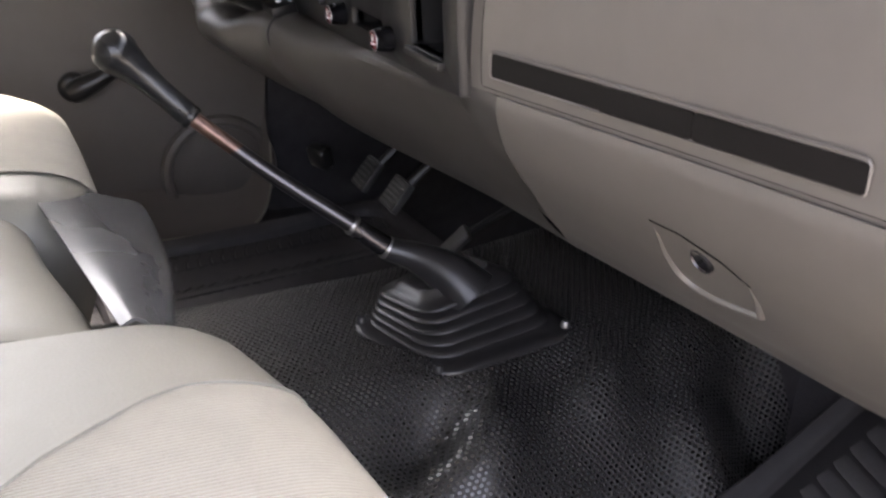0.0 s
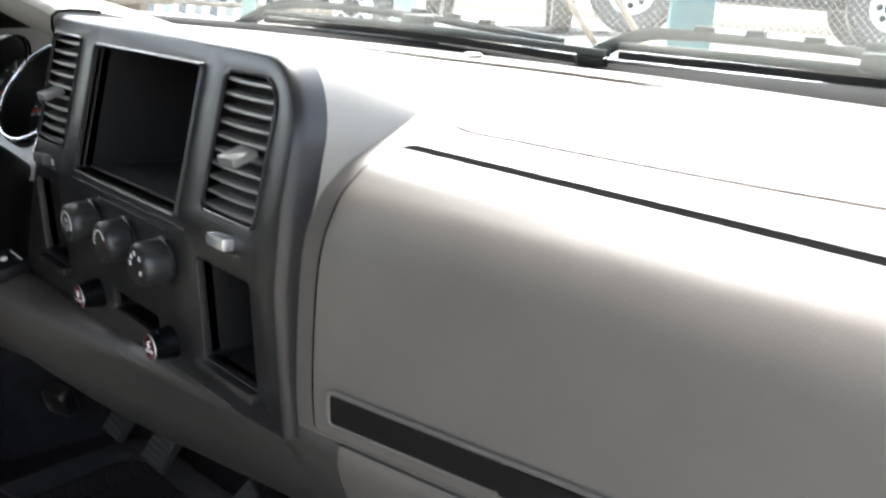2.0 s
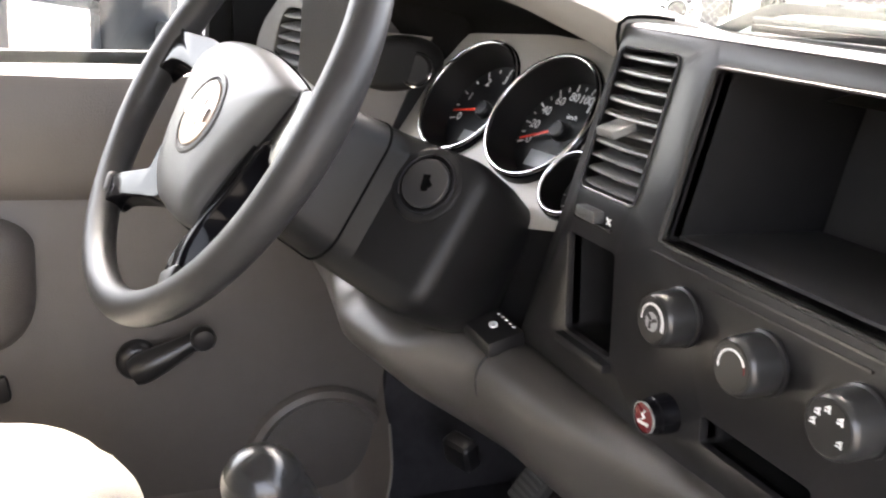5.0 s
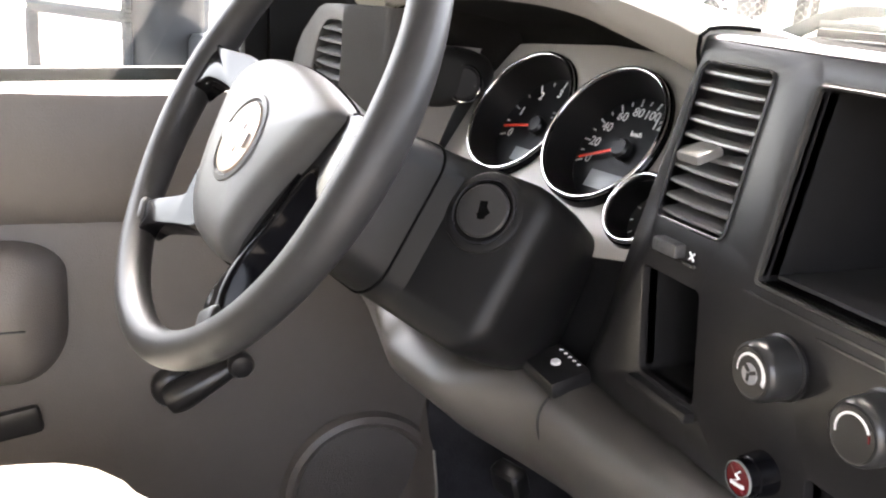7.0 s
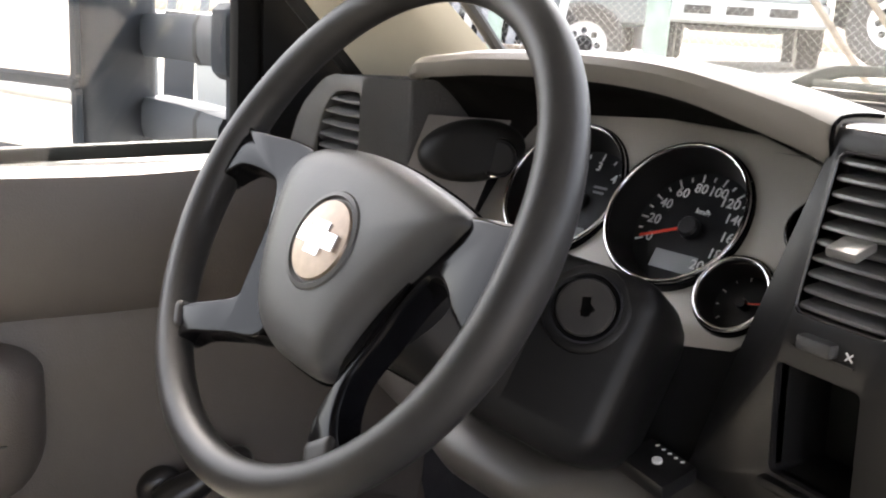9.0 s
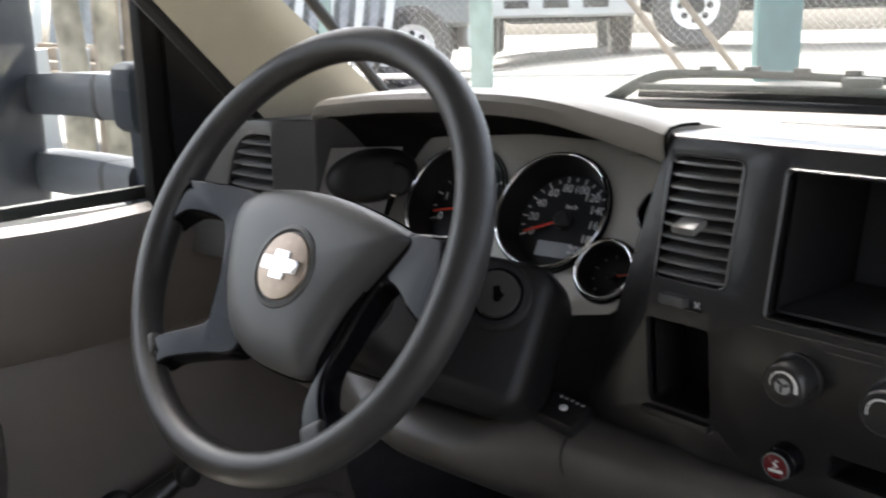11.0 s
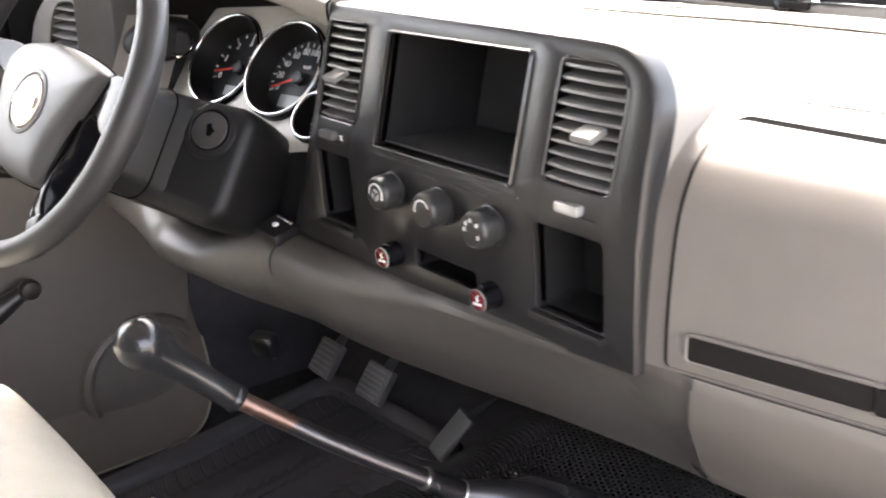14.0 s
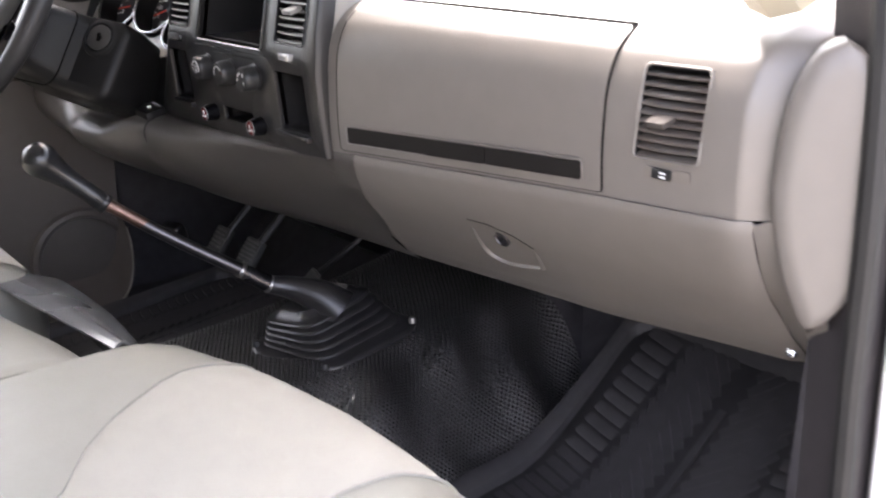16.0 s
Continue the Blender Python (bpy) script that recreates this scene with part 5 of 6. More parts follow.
part("bellows", bm, BOOT_RUBBER, boot, angle=60)
part("neck", tube(spline([D + (D - B) * 0.05, Vector((-0.002, 0.076, 0.172)), Vector((0.022, 0.105, 0.158)), Vector((0.042, 0.127, 0.135))], 12), [0.0142, 0.015, 0.0163, 0.0178, 0.0197, 0.022, 0.0243, 0.0265, 0.029, 0.0315, 0.034, 0.036], 22), BOOT_RUBBER, boot, "smooth rubber neck round the rod")
for u, v in ((0.95, 0.94), (0.95, -0.94), (-0.95, -0.94), (-0.95, 0.94)):
    part("bolt", turned([(0.006, 0.0), (0.006, 0.005), (0.004, 0.008), (0, 0.0085)], 12, Matrix.Translation(C0 + U0 * u + V0 * v + UP * 0.003)), SATIN if u > 0 and v > 0 else RUBBER, boot)

# ---- pedals ----
for x, y, z, w, h, lab, mat in ((-0.562, 0.225, 0.074, 0.056, 0.06, "ribbed black rubber clutch pedal", RUBBER), (-0.426, 0.225, 0.084, 0.06, 0.056, "ribbed black rubber brake pedal", RUBBER)):
    p = thing("pedal", lab, "pedal", "foot pedals", at=pose(x, y, z, 55, 0, 0))
    part("pad", box((w, h, 0.014), None, 0.004), PEDAL, p)
    for k in range(6):
        part("rib", box((w * 0.8, 0.0035, 0.003), pose(0, -h * 0.38 + h * 0.76 * k / 5, 0.008), 0.001), PEDAL_LIGHT, p)
    part("arm", tube([(0, 0.01, -0.006), (0.0, 0.12, -0.03), (0.0, 0.28, -0.02)], 0.008, 8), BLACK, p)
gas = thing("accelerator", "narrow metal-backed accelerator pedal", "pedal", "foot pedals", at=pose(-0.3, 0.27, 0.035, 50, 8, -12))
part("pad", box((0.04, 0.08, 0.012), None, 0.008, 3), PEDAL_LIGHT, gas)
part("arm", tube([(0, 0.04, -0.005), (0.01, 0.16, -0.03), (0.01, 0.3, -0.03)], 0.006, 8), BLACK, gas)
# brackets and wiring under the dashboard
br = thing("pedal_bracket", "black pedal bracket and linkage under the dashboard", "bracket")
part("plate", box((0.05, 0.08, 0.16), pose(-0.6, 0.36, 0.2, 15, 0, 6), 0.006), BLACK, br)
part("shaft", tube([(-0.39, 0.0, 0.36), (-0.36, 0.25, 0.2), (-0.35, 0.5, 0.05)], 0.016, 12), BLACK, br)
part("bolt", turned([(0.007, 0), (0.007, 0.006), (0, 0.007)], 6, pose(-0.585, 0.262, 0.19, 80, 0, 10)), SATIN, br)
# Plain dark block left of the clutch, meant as a foot rest.
part("foot_rest", box((0.05, 0.03, 0.045), pose(-0.665, 0.17, 0.078, 20, 0, 20), 0.012, 3), BLACK, br)
hv = thing("heater_box", "dark plastic heater housing behind the dashboard", "heater box")
part("case", box((0.42, 0.24, 0.26), pose(0.2, 0.5, 0.34), 0.03, 3), CARPET, hv)
part("duct", box((0.2, 0.16, 0.1), pose(0.52, 0.47, 0.27, 0, 0, 8), 0.02, 3), CARPET, hv)

# ---- floor mats ----
def floor_mat(label, w, l, m, climb, spread):
    """A rubber tray mat with a raised lip and branching tread; climb bends it up the toe board."""
    f = thing("floor_mat", label, "floor mat", "rubber floor mats", at=m)

    def z_of(y):
        return climb * max(0, y - 0.06) ** 1.3

    def strip(pts, width, height, name="rib"):
        """A flat-topped raised rib along points on the mat."""
        line = [p for p in spline([Vector((x, y, 0)) for x, y in pts], 10) if abs(p.x) < w * 0.412 and abs(p.y) < l * 0.46]
        if len(line) < 3:
            return
        rows = []
        for k, p in enumerate(line):
            d = (line[min(k + 1, len(line) - 1)] - line[max(k - 1, 0)]).normalized()
            n = Vector((-d.y, d.x, 0)) * width * (0.85 if k in (0, len(line) - 1) else 1.0)
            rows.append([Vector((q.x, q.y, z_of(q.y) + h)) for q, h in ((p - n, 0.004), (p - n * 0.85, 0.006 + height), (p + n * 0.85, 0.006 + height), (p + n, 0.004))])
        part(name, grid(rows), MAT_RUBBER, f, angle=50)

    part("tray", grid([[(-w / 2 + w * a / 16, -l / 2 + l * b / 40, z_of(-l / 2 + l * b / 40) + 0.006) for a in range(17)] for b in range(41)]), MAT_GROOVE_SHADE, f)
    o = rounded(-w / 2, -l / 2, w / 2, l / 2, 0.05, 6)
    edge = []
    for a, b in zip(o, o[1:] + o[:1]):
        edge += [Vector((*a, 0)).lerp(Vector((*b, 0)), k / 12) for k in range(12)]
    rows = []
    for p in edge:
        c = Vector((-p.x, -p.y, 0)).normalized()
        rows.append([Vector((q.x, q.y, z_of(q.y) + h)) for q, h in ((p - c * 0.006, 0.0), (p - c * 0.004, 0.022), (p + c * 0.003, 0.029), (p + c * 0.012, 0.028), (p + c * 0.026, 0.023), (p + c * 0.031, 0.019), (p + c * 0.034, 0.006))])
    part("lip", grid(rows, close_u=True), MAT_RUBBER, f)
    pitch = 0.021
    for side in (-1, 1):
        for k in range(int(l / pitch) + 3):
            y = -l * 0.5 + pitch * (k - 2)
            strip([(0.018 * side, y), (w * 0.09 * side, y + 0.022), (w * 0.16 * side, y + 0.055), (w * 0.205 * side, y + 0.10)], 0.0082, 0.0024)
            strip([(w * 0.15 * side, y + 0.012), (w * 0.19 * side, y + 0.024), (w * 0.235 * side, y + 0.05)], 0.0058, 0.0024)
            strip([(w * 0.26 * side, y), (w * 0.32 * side, y + 0.004), (w * 0.40 * side, y + 0.004 + 0.006 * spread)], 0.0088, 0.0018, "tread_block")
    strip([(0, -l * 0.46), (0.006, 0), (0, l * 0.46)], 0.007, 0.003, "spine")
    return f


floor_mat("ribbed black rubber passenger floor mat", 0.44, 0.72, pose(0.525, 0.2, FLOOR + 0.014, 3, 0, 0), 0.8, 1)
floor_mat("ribbed black rubber driver floor mat", 0.36, 0.58, pose(-0.485, 0.04, FLOOR + 0.008, 4, 0, 4), 0.0, 2)


# ---- seats ----
def cushion(x0, x1, yf, yb, top, bottom, r, crown=0.012, n=40, m=26, lean=0.0, rl=None):
    """An upholstered cushion, rounded in front and at both sides. yf: function of x for the front."""
    rows = []
    for i in range(n + 1):
        u = i / n
        x = x0 + (x1 - x0) * u
        q = r if u > 0.5 or rl is None else rl
        e = min(u, 1 - u) * (x1 - x0)
        side = math.sqrt(max(0, 1 - max(0, 1 - e / q) ** 2))
        row = []
        zt = bottom + (top - bottom + crown * math.sin(math.pi * u)) * (0.45 + 0.55 * side)
        y0 = yf(x) - q * 0.5 * (1 - side)
        pts = [(x, y0 - 0.05, bottom), (x, y0 - 0.012, bottom + (zt - bottom) * 0.45), (x, y0, zt - 0.055), (x, y0 - 0.012, zt - 0.022), (x, y0 - 0.045, zt - 0.004), (x, y0 - 0.1, zt + 0.002), (x, (y0 + yb) / 2, zt - lean), (x, yb, zt - 2 * lean)]
        rows.append(spline(pts, m))
    return rows


def seat_front(x):
    return lerp([(0.2, -0.215), (0.24, -0.186), (0.33, -0.162), (0.5, -0.142), (0.72, -0.138), (0.8, -0.16)], x)


seat = thing("passenger_seat", "grey vinyl passenger seat with pale striped cloth insert", "seat")
R = cushion(0.208, 0.80, seat_front, -0.85, 0.256, 0.02, 0.07, rl=0.012, crown=0.008)
part("cushion", grid(R), VINYL, seat)


def on_rows(R, u, v, lift):
    """A point on a cushion's skin."""
    a, b = u * (len(R) - 1), v * (len(R[0]) - 1)
    i, k = min(int(a), len(R) - 2), min(int(b), len(R[0]) - 2)
    s, t = a - i, b - k
    p = R[i][k].lerp(R[i + 1][k], s).lerp(R[i][k + 1].lerp(R[i + 1][k + 1], s), t)
    n = (R[i + 1][k] - R[i][k]).cross(R[i][k + 1] - R[i][k]).normalized()
    if n.z < 0:
        n = -n
    return p + n * lift


def insert_u(v):
    """Left and right edge of the cloth insert along the cushion."""
    y = on_rows(R, 0.4, v, 0).y
    front = v < 0.3
    l = 0.343 if front else lerp([(-0.85, 0.62), (-0.55, 0.57), (-0.426, 0.48), (-0.387, 0.427), (-0.348, 0.39), (-0.31, 0.365), (-0.27, 0.341), (-0.238, 0.331), (-0.2, 0.336)], y)
    r = 0.645 if front else lerp([(-0.85, 0.7), (-0.45, 0.66), (-0.3, 0.632), (-0.25, 0.622), (-0.2, 0.626), (-0.16, 0.642)], y)
    return (l - 0.208) / 0.592, (r - 0.208) / 0.592


rows = []
vs_ = [0.06 + (0.985 - 0.06) * k / 56 for k in range(57)]
for v in vs_:
    l, r = insert_u(v)
    rows.append([on_rows(R, l + (r - l) * k / 30, v, 0.0035 - 0.003 * (abs(k / 15 - 1) ** 8)) for k in range(31)])
part("cloth_insert", grid(rows), CLOTH, seat, "pale fine-striped cloth insert")
for j in (0, 1):
    part("piping", tube([on_rows(R, insert_u(v)[j], v, 0.0012) for v in vs_], 0.0018, 6), VINYL, seat)
part("backrest", thicken(grid([[(x, y, z) for x in (0.24, 0.4, 0.6, 0.79)] for y, z in ((-0.82, 0.2), (-0.86, 0.4), (-0.93, 0.75), (-0.96, 0.9))]), 0.1), VINYL, seat)
centre = thing("bench_seat", "grey vinyl centre seat with drooping front skirt", "seat")
RC = cushion(-0.15, 0.222, lambda x: -0.292 - 0.04 * smooth_step(0.2, -0.06, x), -0.85, 0.2555, 0.1, 0.012, 0.003)
part("cushion", grid(RC), VINYL, centre)
rows = []
for i in range(21):
    u = i / 20
    top = Vector((-0.075 + 0.295 * u, -0.328 + 0.045 * u, 0.2575))
    low = Vector((-0.20 + 0.41 * u, -0.206 - 0.034 * u + 0.012 * math.sin(math.pi * u), 0.19 + 0.034 * u))
    rows.append(spline([top, top.lerp(low, 0.3) + Vector((0, 0, 0.014)), top.lerp(low, 0.7) + Vector((0, 0, 0.012)), low, low + Vector((0.0, -0.012, -0.05))], 16))
part("skirt", thicken(grid(rows), 0.003), SKIRT, centre, "shiny grey vinyl front skirt")
part("backrest", thicken(grid([[(x, y, z) for x in (-0.079, 0.08, 0.239)] for y, z in ((-0.82, 0.2), (-0.86, 0.4), (-0.93, 0.75), (-0.96, 0.9))]), 0.1), VINYL, centre)
driver = thing("driver_seat", "grey vinyl driver seat with pale cloth insert", "seat")
RD = cushion(-0.565, -0.03, lambda x: lerp([(-0.56, -0.34), (-0.5, -0.298), (-0.43, -0.272), (-0.3, -0.266), (-0.16, -0.262), (-0.03, -0.27)], x), -0.85, 0.262, 0.06, 0.06, 0.008)
part("cushion", grid(RD), VINYL, driver)
rows = []
for v in vs_:
    rows.append([on_rows(RD, 0.2 + 0.6 * k / 30, v, 0.003) for k in range(31)])
part("cloth_insert", grid(rows[8:]), CLOTH, driver, "pale fine-striped cloth insert")
part("backrest", thicken(grid([[(x, y, z) for x in (-0.69, -0.5, -0.3, -0.08)] for y, z in ((-0.82, 0.2), (-0.86, 0.4), (-0.93, 0.75), (-0.96, 0.9))]), 0.1), VINYL, driver)

# ---- driver door ----
door = thing("driver_door", "taupe moulded driver door panel with window crank", "door")
DX = -0.80
prof = [(0.030, 0.553), (0.012, 0.556), (-0.004, 0.548), (-0.012, 0.53), (-0.014, 0.49), (-0.010, 0.44), (-0.002, 0.412), (0.006, 0.402), (0.002, 0.392), (0.0, 0.33), (0.002, 0.2), (0.004, 0.05), (0.006, -0.11), (0.03, -0.125)]
rows = []
for i in range(41):
    y = 0.104 - 1.2 * i / 40
    climb = 0.028 * smooth_step(-0.3, 0.1, y)
    rows.append([(DX - o, y - 0.012 * smooth_step(0.2, -0.1, z), z + climb * smooth_step(0.3, 0.5, z)) for o, z in prof])
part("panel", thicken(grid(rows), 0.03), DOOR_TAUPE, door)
# lower edge of the panel, curving up in front of the speaker
low = spline([(-0.70, -0.5, -0.072), (-0.70, -0.25, -0.072), (-0.70, -0.1, -0.072), (-0.70, 0.03, -0.068), (-0.702, 0.062, -0.052), (-0.706, 0.08, -0.02), (-0.72, 0.092, 0.03), (-0.76, 0.1, 0.08)], 30)
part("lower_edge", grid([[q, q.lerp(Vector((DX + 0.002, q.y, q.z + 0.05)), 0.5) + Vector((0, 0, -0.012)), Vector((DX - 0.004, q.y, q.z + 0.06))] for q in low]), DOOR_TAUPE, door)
part("edge_strip", tube(low, 0.0022, 6), TAUPE_LIT, door, "thin pale edge strip")
# speaker bulge and grille
m = pose(DX + 0.004, 0.012, 0.018) @ pose(0, 0, 0, 90, 0, 90)
sp_ = part("speaker_ring", turned([(0.112, -0.004), (0.108, 0.006), (0.1, 0.010), (0.094, 0.008), (0.09, 0.002)], 48, m, caps=False), DOOR_TAUPE, door)
part("speaker_grille", turned([(0.091, 0.002), (0.075, 0.006), (0.04, 0.009), (0.0, 0.010)], 48, m), GRILLE, sp_, "dark perforated speaker grille")
# armrest
rows = []
for i in range(31):
    y = -0.352 - 0.52 * (i / 30) ** 1.6
    k = math.sqrt(max(0, 1 - max(0, 1 - (-0.352 - y) / 0.06) ** 2))
    rows.append([(DX - 0.004 + (a + 0.004) * k, y, 0.322 + b * (0.35 + 0.65 * k)) for a, b in [(0.074 * max(0, math.sin(radians(g))) ** 0.7, 0.064 * math.cos(radians(g)) if g < 90 else 0.1 * math.cos(radians(g))) for g in range(0, 181, 12)]])
bm = grid(rows)
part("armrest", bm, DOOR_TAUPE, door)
part("armrest_seam", tube([(DX + 0.0735, -0.395 - 0.45 * i / 8, 0.305) for i in range(9)], 0.0012, 6), SEAL, door)
part("pull_pocket", box((0.016, 0.14, 0.035), pose(DX + 0.002, -0.455, 0.158, 10, 0, 0), 0.008), BLACK, door)
# window crank
part("crank_base", turned([(0.026, 0.0), (0.026, 0.008), (0.023, 0.014), (0.016, 0.018)], 32, pose(DX + 0.001, -0.238, 0.195) @ pose(0, 0, 0, 90, 0, 90)), BLACK, door)
part("crank_arm", tube(spline([(DX + 0.03, -0.245, 0.188), (DX + 0.036, -0.21, 0.208), (DX + 0.04, -0.172, 0.23)], 9), [0.017, 0.02, 0.02, 0.019, 0.0175, 0.016, 0.0145, 0.013, 0.012], 14), BLACK, door, "black crank arm")
part("crank_knob", turned([(0.011, 0), (0.015, 0.006), (0.016, 0.018), (0.013, 0.024), (0, 0.026)], 20, pose(DX + 0.036, -0.164, 0.236) @ pose(0, 0, 0, 90, 0, 90)), BLACK, door)
part("belt_seal", box((0.012, 0.9, 0.016), pose(DX - 0.03, -0.5, 0.56, 2.2, 0, 0), 0.003), SEAL, door)
part("sail_panel", thicken(grid([[(DX - 0.01, -0.125, 0.565), (DX - 0.01, -0.02, 0.58), (DX - 0.01, 0.06, 0.6)], [(DX - 0.008, -0.13, 0.66), (DX - 0.008, -0.05, 0.68), (DX - 0.008, -0.0, 0.70)], [(DX - 0.006, -0.132, 0.78), (DX - 0.006, -0.09, 0.79), (DX - 0.006, -0.08, 0.80)]]), 0.02), FRIT, door, "black mirror mounting panel")
part("window_frame", join(box((0.03, 0.028, 0.32), pose(DX - 0.01, -0.142, 0.70), 0.006), tube([(DX - 0.01, -0.03, 0.71), (DX + 0.01, -0.15, 0.83), (DX + 0.05, -0.42, 1.08), (DX + 0.06, -0.9, 1.1)], 0.022, 8)), FRIT, door, "black window frame")
gl = part("window_glass", box((0.004, 0.86, 0.58), pose(DX - 0.022, -0.57, 0.84)), GLASS, door, "clear side window glass")
gl.visible_shadow = False

# ---- pillars, windscreen ----
pil = thing("pillar_left", "cream windscreen pillar trim", "pillar", kind="structure")
pb = [(-0.745, -0.012, 0.64), (-0.725, 0.02, 0.655), (-0.70, 0.08, 0.66), (-0.70, 0.135, 0.655)]
rows = []
for s in (0, 0.1, 0.25, 0.5, 0.75, 1.0):
    rows.append([Vector(p) + Vector((0.12 * s, -0.52 * s - 0.02 * s * i, 0.50 * s)) for i, p in enumerate(spline([Vector(q) for q in pb], 9))])
part("trim", thicken(grid(rows), 0.01), PILLAR, pil)
part("edge_seal", tube([Vector((-0.70, 0.14, 0.655)) + Vector((0.12 * s, -0.54 * s, 0.5 * s)) for s in (0, 0.25, 0.5, 0.75, 1)], 0.007, 8), SEAL, pil)
part("door_seal", tube([Vector((-0.755, -0.02, 0.64)) + Vector((0.12 * s, -0.52 * s, 0.5 * s)) for s in (0, 0.25, 0.5, 0.75, 1)], 0.011, 8), SEAL, pil)
pr = thing("pillar_right", "black door jamb with rubber seal", "pillar", kind="structure")
LEAN = [(0.858, -0.25), (0.857, 0.2), (0.85, 0.33), (0.846, 0.43), (0.84, 0.53), (0.83, 0.64), (0.818, 0.70)]
part("jamb", thicken(grid([[(x - 0.004 - o, y, z) for o, y in ((0.055, 0.15), (0.012, 0.126), (0.0, 0.135), (0.0, 0.25))] for x, z in LEAN]), 0.004), JAMB, pr)
part("seal", tube(spline([(x - 0.002, 0.118, z) for x, z in LEAN] + [(0.77, -0.1, 0.86), (0.69, -0.4, 1.14)], 30), 0.011, 10), SEAL, pr)
part("body_edge", thicken(grid([[(x + 0.001 + o, y, z) for o, y in ((0.0, 0.25), (0.0, 0.165), (0.006, 0.158), (0.09, 0.17), (0.1, 0.3))] for x, z in LEAN[:6]]), 0.003), WHITE_PAINT, pr, "white painted body edge")
part("trim", tube([(0.74, 0.14, 0.66), (0.70, -0.1, 0.87), (0.64, -0.38, 1.14)], 0.045, 10), PILLAR, pr)
ws = thing("windscreen", "raked clear windscreen glass", "windscreen", kind="structure")
rows = [[(x * (1 - 0.12 * s), y_screen(x) + 0.01 - 0.62 * s, 0.645 + 0.5 * s) for x in (-0.74, -0.6, -0.4, -0.2, 0, 0.2, 0.4, 0.6, 0.74)] for s in (0, 0.25, 0.5, 0.75, 1)]
g = part("pane", thicken(grid(rows), 0.005), GLASS, ws)
g.visible_shadow = False
part("frit", grid([[(x, y_screen(x) - 0.03 + o, z + 0.006 * smooth_step(0.1, 0.6, x)) for o, z in ((0, 0.648), (0.006, 0.6555), (0.02, 0.6605), (0.036, 0.661), (0.06, 0.655), (0.085, 0.64))] for x in (-0.74 + 1.48 * i / 30 for i in range(31))]), FRIT, ws, "black edge band")
cowl = thing("cowl", "black plastic cowl below the windscreen", "cowl")
part("panel", grid([[(x, y_screen(x) + o, z) for o, z in ((0.04, 0.64), (0.09, 0.645), (0.14, 0.635))] for x in (-0.8 + 1.6 * i / 30 for i in range(31))]), CAVITY, cowl)


def bar(pts, width, height, n=24):
    """A flat-topped bar with rounded edges along points; width and height may change along it."""
    line = spline([Vector(p) for p in pts], n)
    rows = []
    for k, p in enumerate(line):
        d = (line[min(k + 1, n - 1)] - line[max(k - 1, 0)]).normalized()
        side = d.cross(Vector((0, 0, 1))).normalized()
        up = side.cross(d)
        w, h = lerp(width, k / (n - 1)) / 2, lerp(height, k / (n - 1)) / 2
        rows.append([p + side * w * a + up * h * b for a, b in ((-1, -0.6), (-0.8, -1), (0.8, -1), (1, -0.6), (1, 0.6), (0.8, 1), (-0.8, 1), (-1, 0.6))])
    bm = grid(rows, close_v=True)
    bm.verts.ensure_lookup_table()
    bm.faces.new(bm.verts[:8])
    bm.faces.new(bm.verts[-8:])
    return bm


for dx in (0.0, 0.60):
    w = thing("wiper", "dark grey windscreen wiper arm with black rubber blade", "wiper", "windscreen wipers")
    far = 0.09 * (dx > 0)
    a = [Vector((-0.615 + dx, 0.44 + far, 0.654)), Vector((-0.575 + dx, 0.475 + far, 0.684)), Vector((-0.53 + dx, 0.495 + far, 0.694)), Vector((-0.3 + dx, 0.54 + far * 0.55, 0.69)), Vector((-0.06 + dx, 0.555, 0.675))]
    part("arm", bar(a, [(0, 0.022), (0.25, 0.018), (0.4, 0.013), (1, 0.01)], [(0, 0.018), (0.25, 0.015), (0.4, 0.011), (1, 0.009)]), WIPER, w)
    b = [Vector((-0.57 + dx, 0.462 + far, 0.677)), Vector((-0.3 + dx, 0.515 + far * 0.55, 0.676)), Vector((0.03 + dx, 0.53 - far * 0.2, 0.668))]
    blade = part("blade", bar(b, [(0, 0.012), (0.5, 0.014), (1, 0.009)], [(0, 0.009), (0.5, 0.011), (1, 0.008)]), WIPER, w)
    part("rubber", bar([q + Vector((0, -0.003, -0.010)) for q in spline(b, 8)], [(0, 0.006), (1, 0.006)], [(0, 0.009), (1, 0.009)]), FRIT, blade)
    part("blade_clip", box((0.045, 0.02, 0.018), Matrix.Translation(spline(b, 15)[7] + Vector((0, 0.004, 0.008))) @ pose(0, 0, 0, 0, 0, 12), 0.004), WIPER, blade)
    for k in range(6):
        q = spline(a, 24)[9 + 2 * k]
        part("clip", box((0.02, 0.013, 0.007), Matrix.Translation(q + Vector((0, 0, 0.007))) @ pose(0, 0, 0, 0, 0, 10), 0.0015), WIPER, w)

# ---- side mirror ----
mir = thing("side_mirror", "grey towing mirror with two arms and split glass", "mirror")
for z, h in ((0.680, 0.058), (0.566, 0.056)):
    arm = part("arm", bar([(-0.90, -0.115, z), (-1.05, -0.125, z + 0.001), (-1.24, -0.143, z - 0.004)], [(0, 0.06), (1, 0.064)], [(0, h), (1, h)], 10), MIRROR_GREY, mir)
    part("arm_joint", bar([(-0.976, -0.1195, z), (-0.981, -0.120, z), (-0.986, -0.1203, z)], [(0, 0.0625), (1, 0.0625)], [(0, h + 0.002), (1, h + 0.002)], 4), SEAL, arm)
base = part("base", box((0.075, 0.075, 0.088), pose(-0.89, -0.112, 0.682), 0.02, 3), MIRROR_DARK, mir)
